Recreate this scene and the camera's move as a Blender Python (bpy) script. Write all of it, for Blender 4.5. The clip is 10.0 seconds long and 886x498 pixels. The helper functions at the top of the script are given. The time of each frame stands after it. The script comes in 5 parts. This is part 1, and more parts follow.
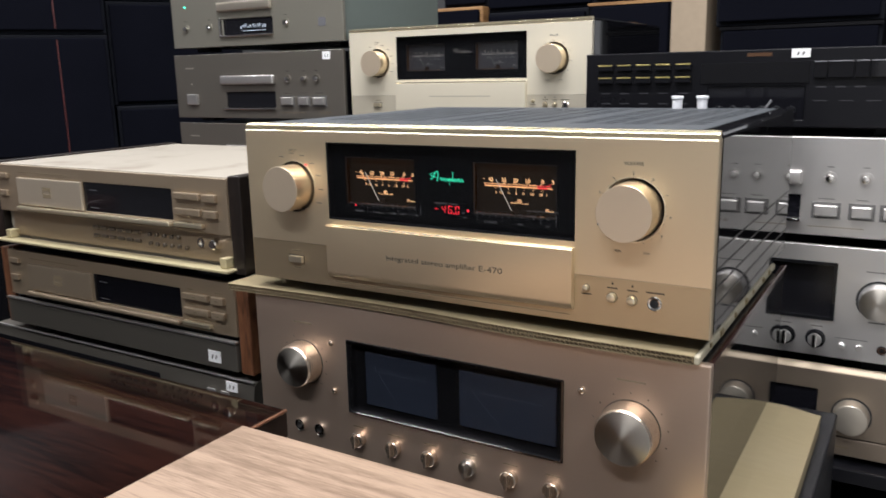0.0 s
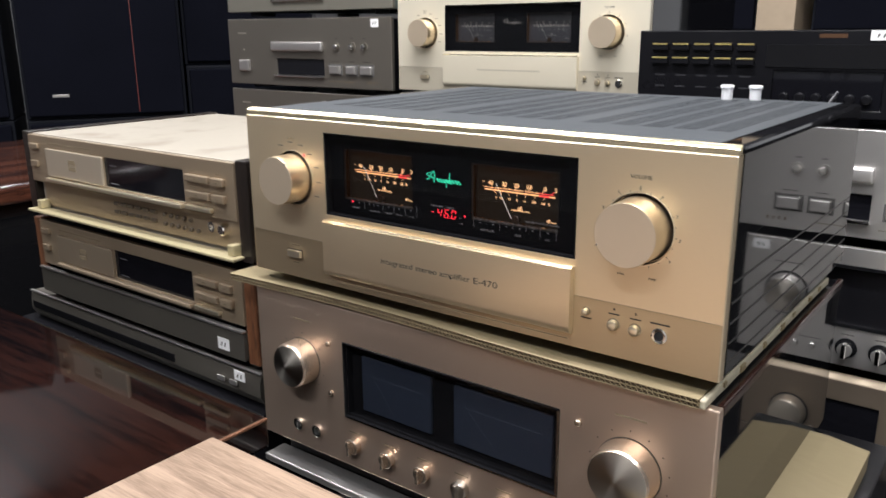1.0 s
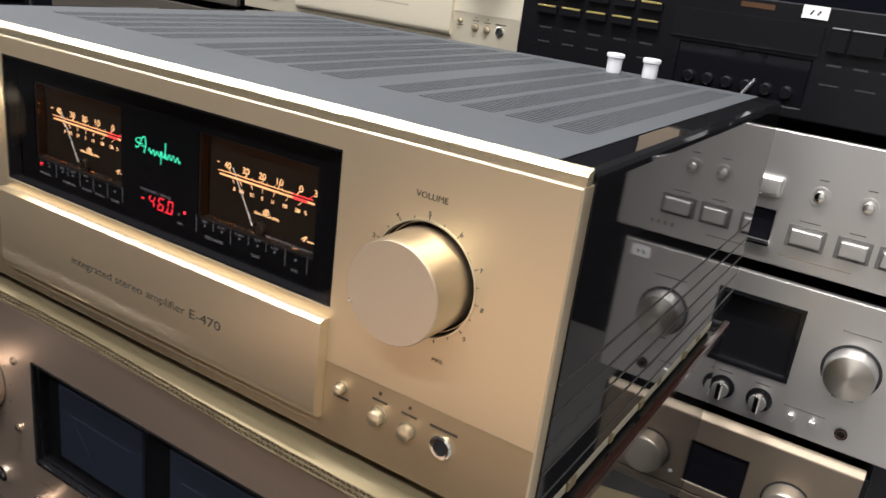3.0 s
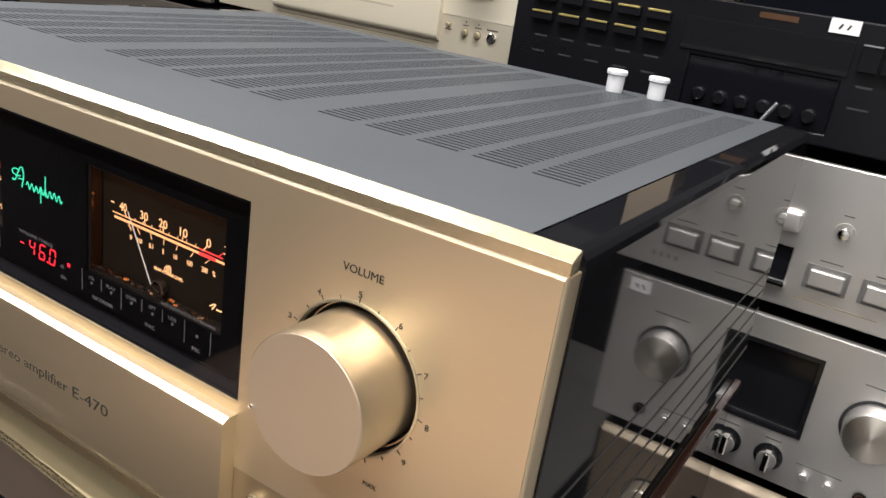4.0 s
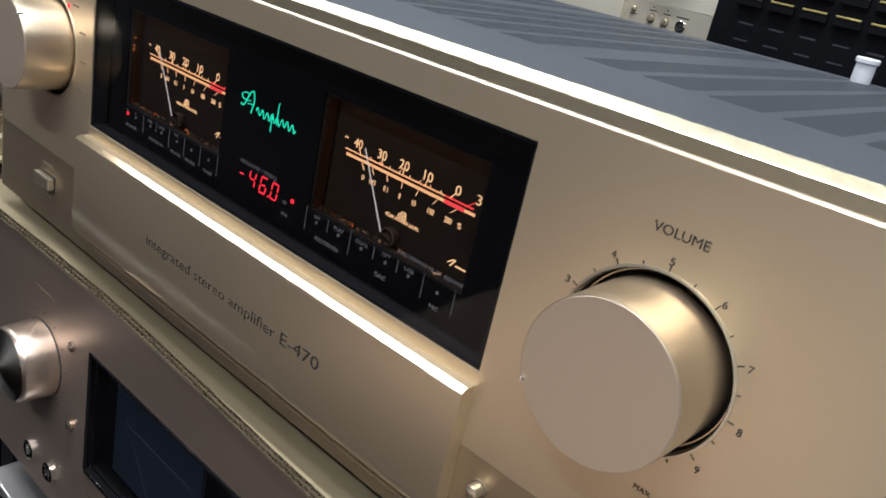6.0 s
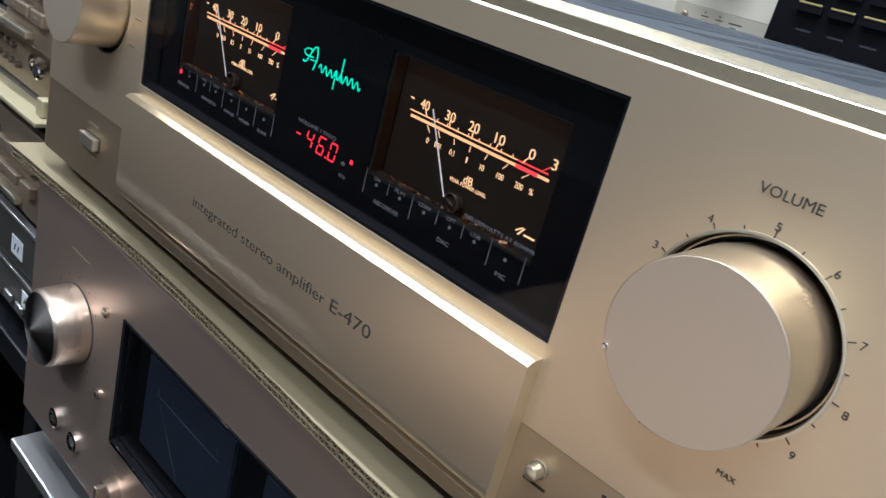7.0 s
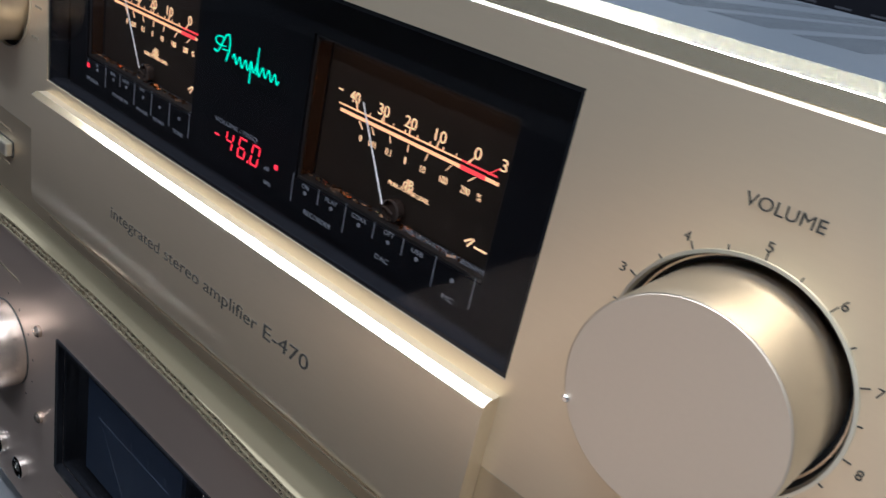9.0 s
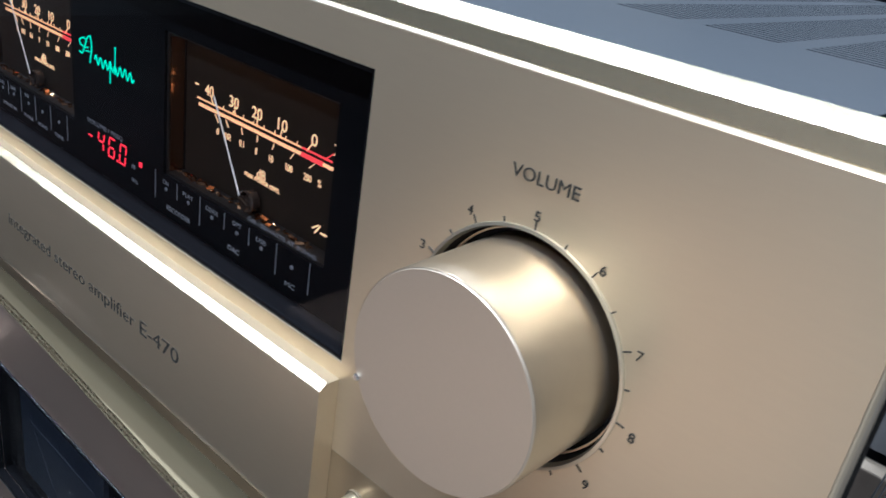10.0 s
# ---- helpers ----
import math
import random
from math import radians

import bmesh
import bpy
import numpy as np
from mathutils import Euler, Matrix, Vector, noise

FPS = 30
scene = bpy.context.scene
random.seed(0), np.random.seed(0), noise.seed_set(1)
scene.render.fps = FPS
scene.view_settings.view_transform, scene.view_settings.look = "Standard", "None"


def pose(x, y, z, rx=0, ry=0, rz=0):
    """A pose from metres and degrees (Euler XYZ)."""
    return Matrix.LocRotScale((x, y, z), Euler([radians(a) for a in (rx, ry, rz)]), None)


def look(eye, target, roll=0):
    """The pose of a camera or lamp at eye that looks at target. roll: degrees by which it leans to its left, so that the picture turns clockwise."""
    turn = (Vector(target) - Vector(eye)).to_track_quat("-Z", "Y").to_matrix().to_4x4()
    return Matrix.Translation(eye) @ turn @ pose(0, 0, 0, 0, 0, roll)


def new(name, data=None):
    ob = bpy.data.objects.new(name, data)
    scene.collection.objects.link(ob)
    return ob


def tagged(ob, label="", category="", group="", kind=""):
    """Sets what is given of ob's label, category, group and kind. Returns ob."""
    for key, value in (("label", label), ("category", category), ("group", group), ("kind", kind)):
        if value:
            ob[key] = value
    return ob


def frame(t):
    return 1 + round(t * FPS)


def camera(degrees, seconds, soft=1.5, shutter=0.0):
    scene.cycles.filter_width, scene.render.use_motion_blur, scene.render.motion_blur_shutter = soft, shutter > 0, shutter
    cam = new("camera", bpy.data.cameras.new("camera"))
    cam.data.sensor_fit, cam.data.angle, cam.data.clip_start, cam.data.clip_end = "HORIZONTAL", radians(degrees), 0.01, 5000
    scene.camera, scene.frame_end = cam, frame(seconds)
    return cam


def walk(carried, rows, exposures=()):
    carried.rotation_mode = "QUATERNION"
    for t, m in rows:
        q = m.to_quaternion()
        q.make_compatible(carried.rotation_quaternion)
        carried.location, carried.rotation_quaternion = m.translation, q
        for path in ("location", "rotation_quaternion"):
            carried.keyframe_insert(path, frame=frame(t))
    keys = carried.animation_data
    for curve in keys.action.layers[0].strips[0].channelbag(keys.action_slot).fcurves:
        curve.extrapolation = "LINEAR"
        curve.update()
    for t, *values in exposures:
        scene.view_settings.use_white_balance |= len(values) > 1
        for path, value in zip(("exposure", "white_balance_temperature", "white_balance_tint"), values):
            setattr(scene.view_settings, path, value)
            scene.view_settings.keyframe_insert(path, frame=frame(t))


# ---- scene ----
cam = camera(57.6, 10.0, soft=1.5, shutter=0.3)
METRES, EYE, TILT, LEAN, TURN = 0.6782, 0.8237, 0.0, 0.0, 31.1
ROWS = [
    (0.0, 0.0, 0.0, 0.0, -0.26, -12.32, 1.19),
    (0.5, 0.0492, 0.0237, 0.0356, 4.81, -12.26, 0.43),
    (1.0, 0.1078, 0.1054, 0.0372, 6.24, -15.27, 0.38),
    (1.5, 0.1796, 0.1893, 0.0277, 3.4, -18.77, -0.58),
    (2.0, 0.2225, 0.2507, 0.0353, 2.15, -19.08, -1.12),
    (2.5, 0.2294, 0.3274, 0.0421, 1.5, -18.55, -3.9),
    (3.0, 0.2172, 0.4421, 0.0271, 1.58, -19.72, -6.99),
    (4.5, 0.2273, 0.5977, 0.0242, 5.39, -19.9, -9.64),
    (5.0, 0.1961, 0.6082, 0.0122, 10.55, -20.6, -11.14),
    (5.5, 0.1824, 0.6122, -0.0059, 10.8, -20.84, -11.94),
    (6.0, 0.1645, 0.6111, -0.0213, 11.18, -21.54, -11.81),
    (7.5, 0.1177, 0.6251, -0.043, 13.11, -22.85, -14.74),
    (8.0, 0.1176, 0.6358, -0.0308, 12.28, -22.36, -15.27),
    (8.5, 0.1144, 0.6575, -0.0364, 11.03, -22.53, -14.6),
    (9.0, 0.1514, 0.6788, -0.0453, 11.45, -23.85, -11.71),
    (9.5, 0.1873, 0.6856, -0.0445, 11.21, -24.62, -9.69),
    (10.0, 0.2163, 0.6884, -0.0353, 11.08, -24.43, -8.61),
]
BETWEEN = [
    (3.2, (0.5549, -0.2473, 0.8446), (-0.3689, 1.4035, 0.1952), 8.38),
    (4.3, (0.5186, -0.1681, 0.8412), (-0.4549, 1.4414, 0.1618), 9.61),
    (6.2, (0.4691, -0.1864, 0.8033), (-0.6746, 1.2867, 0.081), 13.15),
    (7.3, (0.4472, -0.1838, 0.7864), (-0.7371, 1.2674, 0.0855), 15.86),
]
START = pose(0.5896, -0.5951, EYE, TILT, LEAN, TURN)
STATIONS = [(t, START @ pose(METRES * x, METRES * y, METRES * z, 90 + pitch, roll, yaw)) for t, x, y, z, yaw, pitch, roll in ROWS]
STATIONS += [(t, look(eye, target, roll)) for t, eye, target, roll in BETWEEN]
EXPOSURES = [(0, -0.04, 5900, 10), (1.0, 0.1, 5950, 10), (2.0, 0.2, 5950, 9), (3.2, 0.05, 6150, 10), (4.3, -0.06, 6200, 10), (5.0, -0.54, 6100, 11), (6.2, -0.40, 5400, 8), (7.3, -0.14, 5100, 7), (8.5, -0.14, 5000, 7), (10, -0.24, 4850, 6)]
walk(cam, sorted(STATIONS, key=lambda row: row[0]), EXPOSURES)

# ---- light ----
world = bpy.data.worlds.new("room_world")
scene.world = world
world.use_nodes = True
world.node_tree.nodes["Background"].inputs[0].default_value = (0.9, 0.95, 1.0, 1)
world.node_tree.nodes["Background"].inputs[1].default_value = 0.02


def ceiling_lamp(x, y, lx, ly, power, colour):
    data = bpy.data.lights.new("tube_light", "AREA")
    data.shape, data.size, data.size_y, data.energy, data.color = "RECTANGLE", lx, ly, power, colour
    ob = new("tube_light", data)
    ob.location = (x, y, 2.40)
    return ob


WARM = (1.0, 0.94, 0.88)
ceiling_lamp(-1.15, 0.85, 1.2, 0.04, 12, WARM)
ceiling_lamp(0.00, 0.85, 1.0, 0.04, 2.5, WARM)
ceiling_lamp(-2.35, 0.85, 1.1, 0.04, 13, WARM)
ceiling_lamp(-1.15, -0.55, 1.2, 0.04, 18, WARM)
ceiling_lamp(-2.35, -0.55, 1.1, 0.04, 15, WARM)
ceiling_lamp(0.25, -0.15, 1.2, 0.05, 58, WARM)
# unseen fill lamp, added to brighten the front panels
ceiling_lamp(0.55, -1.55, 1.2, 0.05, 46, WARM)
ceiling_lamp(1.55, -0.60, 0.05, 1.2, 28, WARM)


# ---- materials ----
def material(name, colour, rough=0.5, metal=0.0, var=0.12, scale=60.0, bump=0.05, streak=(1, 1, 1), rvar=0.1, coat=0.0,
             emit=0.0, stain=0.0, stain_colour=(0.3, 0.25, 0.18)):
    m = bpy.data.materials.new(name)
    m.use_nodes = True
    nt = m.node_tree
    n, link = nt.nodes, nt.links.new
    b = n["Principled BSDF"]
    b.inputs["Metallic"].default_value = metal
    b.inputs["Coat Weight"].default_value = coat
    b.inputs["Coat Roughness"].default_value = 0.04
    tc = n.new("ShaderNodeTexCoord")
    mp = n.new("ShaderNodeMapping")
    mp.inputs["Scale"].default_value = streak
    link(tc.outputs["Object"], mp.inputs[0])
    fine = n.new("ShaderNodeTexNoise")
    fine.inputs["Scale"].default_value, fine.inputs["Detail"].default_value = scale, 6
    link(mp.outputs[0], fine.inputs["Vector"])
    broad = n.new("ShaderNodeTexNoise")
    broad.inputs["Scale"].default_value, broad.inputs["Detail"].default_value = 7.0, 4
    link(tc.outputs["Object"], broad.inputs["Vector"])
    mix = n.new("ShaderNodeMath")
    mix.operation = "ADD"
    link(fine.outputs["Fac"], mix.inputs[0])
    link(broad.outputs["Fac"], mix.inputs[1])
    ramp = n.new("ShaderNodeMapRange")
    ramp.inputs[1].default_value, ramp.inputs[2].default_value = 0.5, 1.5
    ramp.inputs[3].default_value, ramp.inputs[4].default_value = 1 - var, 1 + var
    link(mix.outputs[0], ramp.inputs[0])
    col = n.new("ShaderNodeVectorMath")
    col.operation = "SCALE"
    col.inputs[0].default_value = colour
    link(ramp.outputs[0], col.inputs["Scale"])
    out = col.outputs[0]
    if stain:
        sn = n.new("ShaderNodeTexNoise")
        sn.inputs["Scale"].default_value, sn.inputs["Detail"].default_value = 14.0, 8
        link(tc.outputs["Object"], sn.inputs["Vector"])
        sr = n.new("ShaderNodeMapRange")
        sr.inputs[1].default_value, sr.inputs[2].default_value, sr.inputs[4].default_value = 0.52, 0.7, stain
        link(sn.outputs["Fac"], sr.inputs[0])
        sm = n.new("ShaderNodeMix")
        sm.data_type = "RGBA"
        link(sr.outputs[0], sm.inputs["Factor"])
        link(out, sm.inputs["A"])
        sm.inputs["B"].default_value = (*stain_colour, 1)
        out = sm.outputs["Result"]
    link(out, b.inputs["Base Color"])
    rr = n.new("ShaderNodeMapRange")
    rr.inputs[1].default_value, rr.inputs[2].default_value = 0.3, 0.7
    rr.inputs[3].default_value, rr.inputs[4].default_value = max(0.0, rough - rvar / 2), rough + rvar / 2
    link(broad.outputs["Fac"], rr.inputs[0])
    link(rr.outputs[0], b.inputs["Roughness"])
    if bump:
        bp = n.new("ShaderNodeBump")
        bp.inputs["Strength"].default_value, bp.inputs["Distance"].default_value = bump, 0.001
        link(fine.outputs["Fac"], bp.inputs["Height"])
        link(bp.outputs[0], b.inputs["Normal"])
    if emit:
        link(out, b.inputs["Emission Color"])
        b.inputs["Emission Strength"].default_value = emit
    return m


def wood(name, light, dark, rough, along=(1, 1, 1), scale=9.0, coat=0.0, bump=0.1):
    m = material(name, light, rough, 0, 0.1, 300, 0, coat=coat)
    nt = m.node_tree
    n, link = nt.nodes, nt.links.new
    b = n["Principled BSDF"]
    tc = n.new("ShaderNodeTexCoord")
    mp = n.new("ShaderNodeMapping")
    mp.inputs["Scale"].default_value = along
    link(tc.outputs["Object"], mp.inputs[0])
    broad = n.new("ShaderNodeTexNoise")
    broad.inputs["Scale"].default_value, broad.inputs["Detail"].default_value, broad.inputs["Distortion"].default_value = scale, 5, 0.6
    link(mp.outputs[0], broad.inputs["Vector"])
    fine = n.new("ShaderNodeTexNoise")
    fine.inputs["Scale"].default_value, fine.inputs["Detail"].default_value = scale * 9, 7
    link(mp.outputs[0], fine.inputs["Vector"])
    add = n.new("ShaderNodeMath")
    add.operation = "MULTIPLY_ADD"
    link(fine.outputs["Fac"], add.inputs[0])
    add.inputs[1].default_value = 0.7
    link(broad.outputs["Fac"], add.inputs[2])
    ramp = n.new("ShaderNodeValToRGB")
    ramp.color_ramp.elements[0].position, ramp.color_ramp.elements[0].color = 0.68, (*dark, 1)
    ramp.color_ramp.elements[1].position, ramp.color_ramp.elements[1].color = 0.98, (*light, 1)
    link(add.outputs[0], ramp.inputs[0])
    link(ramp.outputs[0], b.inputs["Base Color"])
    bp = n.new("ShaderNodeBump")
    bp.inputs["Strength"].default_value, bp.inputs["Distance"].default_value = bump, 0.0006
    link(fine.outputs["Fac"], bp.inputs["Height"])
    link(bp.outputs[0], b.inputs["Normal"])
    return m


def glow(name, colour, strength):
    m = bpy.data.materials.new(name)
    m.use_nodes = True
    b = m.node_tree.nodes["Principled BSDF"]
    b.inputs["Base Color"].default_value = (*colour, 1)
    b.inputs["Emission Color"].default_value = (*colour, 1)
    b.inputs["Emission Strength"].default_value = strength
    return m


def clear_glass(name, tint=(1, 1, 1)):
    """Thin pane: mostly clear, with a mirror-like sheen."""
    m = bpy.data.materials.new(name)
    m.use_nodes = True
    nt = m.node_tree
    n, link = nt.nodes, nt.links.new
    n.remove(n["Principled BSDF"])
    tr, gl, mx, lw = n.new("ShaderNodeBsdfTransparent"), n.new("ShaderNodeBsdfGlossy"), n.new("ShaderNodeMixShader"), n.new("ShaderNodeLayerWeight")
    tr.inputs[0].default_value = (*tint, 1)
    gl.inputs["Roughness"].default_value = 0.02
    up, sc = n.new("ShaderNodeMath"), n.new("ShaderNodeMath")
    up.operation, up.inputs[1].default_value = "POWER", 5.0
    sc.operation, sc.inputs[1].default_value, sc.inputs[2].default_value = "MULTIPLY_ADD", 0.45, 0.015
    link(lw.outputs["Facing"], up.inputs[0])
    link(up.outputs[0], sc.inputs[0])
    link(sc.outputs[0], mx.inputs[0])
    link(tr.outputs[0], mx.inputs[1])
    link(gl.outputs[0], mx.inputs[2])
    link(mx.outputs[0], n["Material Output"].inputs[0])
    return m


def spun(m, amount=0.8):
    """Circular tool marks round the y axis: bright wedges across a turned face."""
    n, link = m.node_tree.nodes, m.node_tree.links.new
    t = n.new("ShaderNodeTangent")
    t.direction_type, t.axis = "RADIAL", "Y"
    b = n["Principled BSDF"]
    link(t.outputs[0], b.inputs["Tangent"])
    b.inputs["Anisotropic"].default_value = amount
    b.inputs["Anisotropic Rotation"].default_value = 0.25
    return m


STREAK = (0.06, 1, 3)
CLOTH_SHEEN = 0.02
GOLD = material("champagne_anodised", (0.78, 0.645, 0.44), 0.32, 0.79, 0.02, 900, 0.03, (0.15, 1, 1), 0.05)
GOLD_EDGE = material("champagne_polished_edge", (0.86, 0.77, 0.58), 0.28, 0.9, 0.02, 300, 0.0, rvar=0.0)
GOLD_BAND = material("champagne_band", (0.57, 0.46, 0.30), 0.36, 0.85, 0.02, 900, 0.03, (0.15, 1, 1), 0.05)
ROSE = material("rose_gold_anodised", (0.60, 0.47, 0.37), 0.36, 0.8, 0.03, 700, 0.03, STREAK, 0.06)
KNOB_SIDE = material("turned_gold", (0.80, 0.66, 0.47), 0.27, 0.95, 0.02, 500, 0.0)
CHROME = material("chrome", (0.86, 0.84, 0.80), 0.10, 1.0, 0.02, 60, 0.0)
SILVER = material("brushed_silver", (0.66, 0.64, 0.62), 0.34, 0.9, 0.03, 700, 0.04, STREAK, 0.06)
SILVER_WARM = material("brushed_warm_silver", (0.54, 0.49, 0.41), 0.36, 0.85, 0.03, 700, 0.04, STREAK, 0.06)
CD_FACE = material("champagne_player_face", (0.36, 0.285, 0.20), 0.40, 0.65, 0.03, 700, 0.03, STREAK, 0.06)
CD_FACE_DARK = material("titanium_player_face", (0.38, 0.30, 0.21), 0.40, 0.6, 0.03, 700, 0.03, STREAK, 0.06)
DECK_FACE = material("grey_titanium_face", (0.235, 0.215, 0.185), 0.38, 0.8, 0.03, 700, 0.03, STREAK, 0.06)
GREY_TOP = material("grey_painted_steel", (0.075, 0.082, 0.090), 0.48, 0.1, 0.05, 1200, 0.06)
BLACK_GLOSS = material("black_lacquer", (0.007, 0.007, 0.008), 0.035, 0.0, 0.1, 60, 0.0, rvar=0.01)
BLACK_GLOSS.node_tree.nodes["Principled BSDF"].inputs["Specular IOR Level"].default_value = 0.32
BLACK_SATIN = material("black_satin_metal", (0.006, 0.006, 0.0075), 0.30, 0.0, 0.15, 400, 0.05)
BLACK_SATIN.node_tree.nodes["Principled BSDF"].inputs["Specular IOR Level"].default_value = 0.22
BLACK_MATT = material("black_matt", (0.008, 0.008, 0.009), 0.7, 0.0, 0.2, 300, 0.05)
SMOKE = material("smoked_display", (0.006, 0.006, 0.008), 0.08, 0.0, 0.1, 60, 0.0, rvar=0.02)
CLOTH = material("speaker_cloth", (0.006, 0.0065, 0.0105), 0.9, 0.0, 0.25, 900, 0.4)
CLOTH.node_tree.nodes["Principled BSDF"].inputs["Specular IOR Level"].default_value = CLOTH_SHEEN
CARD = material("cardboard", (0.26, 0.21, 0.118), 0.85, 0.0, 0.07, 140, 0.25, (0.3, 1, 1), stain=0.1)
CARD_DARK = material("cardboard_core", (0.26, 0.20, 0.115), 0.9, 0.0, 0.2, 140, 0.3)
# darkened cardboard, painted shade for the hollows of the flutes
CARD_SHADE = material("cardboard_hollow_shade", (0.05, 0.036, 0.02), 0.9, 0.0, 0.2, 140, 0.3)
# lighter cardboard: side light along the right edge put into the colour
CARD_LIT = material("lit_cardboard_edge", (0.46, 0.42, 0.31), 0.85, 0.0, 0.10, 140, 0.25)
DUSTY = material("dusty_cream_lid", (0.35, 0.315, 0.26), 0.55, 0.1, 0.06, 200, 0.1, stain=0.6, stain_colour=(0.19, 0.15, 0.11))
PAPER = material("white_paper", (0.80, 0.80, 0.80), 0.7, 0, 0.03, 200, 0.03)
WHITE = material("white_plastic", (0.75, 0.76, 0.78), 0.35, 0, 0.03, 200, 0.0)
INK = material("grey_ink", (0.035, 0.030, 0.022), 0.6, 0, 0.05, 200, 0.0)
INK_SOFT = material("soft_ink", (0.24, 0.19, 0.12), 0.6, 0.2, 0.05, 200, 0.0)
ROSEWOOD = wood("lacquered_rosewood", (0.015, 0.0055, 0.004), (0.003, 0.0018, 0.0018), 0.05, (0.5, 5, 5), 5.0, 0.3, 0.0)
WALNUT = wood("walnut_veneer", (0.30, 0.21, 0.145), (0.16, 0.105, 0.068), 0.5, (0.6, 9, 9), 9.0)
CABINET_WOOD = wood("side_panel_wood", (0.20, 0.085, 0.04), (0.07, 0.028, 0.014), 0.4, (3, 1, 0.4), 16.0)
OAK = wood("oak_veneer", (0.45, 0.25, 0.10), (0.26, 0.13, 0.05), 0.5, (0.6, 4, 6), 9.0)
PLASTER = material("grey_plaster", (0.15, 0.15, 0.155), 0.85, 0, 0.06, 40, 0.15)
WHITE_WALL = material("white_wall_paint", (0.78, 0.78, 0.77), 0.7, 0, 0.04, 40, 0.1)
CEILING = material("ceiling_board", (0.16, 0.155, 0.15), 0.85, 0, 0.04, 60, 0.15)
FLOOR = material("cream_floor_sheet", (0.20, 0.195, 0.19), 0.45, 0, 0.08, 30, 0.05, stain=0.2)
AMBER = glow("amber_scale", (1.0, 0.56, 0.25), 0.92)
AMBER_LINE = glow("amber_line", (1.0, 0.48, 0.20), 0.85)
SCALE_RED = glow("red_scale", (0.85, 0.05, 0.05), 0.8)
LED_RED = glow("red_segments", (1.0, 0.02, 0.04), 0.98)
LOGO_GREEN = glow("green_mark", (0.06, 0.70, 0.40), 0.60)
LED_WHITE = glow("white_segments", (0.8, 0.9, 1.0), 0.75)
LED_GREEN = glow("green_lamp", (0.1, 1.0, 0.6), 2.0)
PANE = clear_glass("window_pane")


# ---- building helpers ----
BASE = {}


def thing(name, x, y, z, label, category, group="", kind=""):
    """A top-level Empty at the thing's base."""
    ob = new(name)
    ob.empty_display_size = 0.02
    ob.location = (x, y, z)
    BASE[ob.name] = Vector((x, y, z))
    return tagged(ob, label, category, group, kind)


def part(name, bm, mat, parent, label=""):
    """Links a bmesh in world coordinates as one mesh under a thing or a part."""
    base = BASE[parent.name]
    bmesh.ops.translate(bm, verts=bm.verts, vec=-base)
    me = bpy.data.meshes.new(name)
    bm.to_mesh(me)
    bm.free()
    me.materials.append(mat)
    ob = new(name, me)
    ob.parent = parent
    BASE[ob.name] = base
    return tagged(ob, label)


def solo(name, bm, mat, label, category, group="", kind=""):
    """A thing of one single mesh, its origin at the middle of its foot."""
    vs = [v.co for v in bm.verts]
    lo = Vector([min(v[i] for v in vs) for i in range(3)])
    hi = Vector([max(v[i] for v in vs) for i in range(3)])
    base = Vector(((lo.x + hi.x) / 2, (lo.y + hi.y) / 2, lo.z))
    bmesh.ops.translate(bm, verts=bm.verts, vec=-base)
    me = bpy.data.meshes.new(name)
    bm.to_mesh(me)
    bm.free()
    me.materials.append(mat)
    ob = new(name, me)
    ob.location = base
    BASE[ob.name] = base
    return tagged(ob, label, category, group, kind)


def smooth(bm, angle=40):
    for f in bm.faces:
        f.smooth = True
    for e in bm.edges:
        e.smooth = len(e.link_faces) == 2 and e.calc_face_angle(0) < radians(angle)
    return bm


def add_box(bm, x0, x1, y0, y1, z0, z1):
    r = bmesh.ops.create_cube(bm, size=1.0)
    for v in r["verts"]:
        v.co = Vector((x0 + (v.co.x + 0.5) * (x1 - x0), y0 + (v.co.y + 0.5) * (y1 - y0), z0 + (v.co.z + 0.5) * (z1 - z0)))
    return r["verts"]


def box(x0, x1, y0, y1, z0, z1, bevel=0.0, seg=2):
    bm = bmesh.new()
    add_box(bm, x0, x1, y0, y1, z0, z1)
    if bevel:
        bmesh.ops.bevel(bm, geom=list(bm.edges), offset=bevel, segments=seg, affect="EDGES", profile=0.5)
    return bm


def lathe(cx, cz, profile, n=64):
    """Solid turned about an axis along y; profile rows are (radius, y)."""
    bm = bmesh.new()
    rings = []
    for r, y in profile:
        if r < 1e-6:
            rings.append([bm.verts.new((cx, y, cz))])
        else:
            rings.append([bm.verts.new((cx + r * math.cos(2 * math.pi * k / n), y, cz + r * math.sin(2 * math.pi * k / n))) for k in range(n)])
    for a, b in zip(rings, rings[1:]):
        for k in range(n):
            q = (k + 1) % n
            if len(a) == 1 and len(b) > 1:
                bm.faces.new((a[0], b[q], b[k]))
            elif len(b) == 1 and len(a) > 1:
                bm.faces.new((a[k], a[q], b[0]))
            elif len(a) > 1:
                bm.faces.new((a[k], a[q], b[q], b[k]))
    bmesh.ops.recalc_face_normals(bm, faces=bm.faces)
    return smooth(bm, 30)


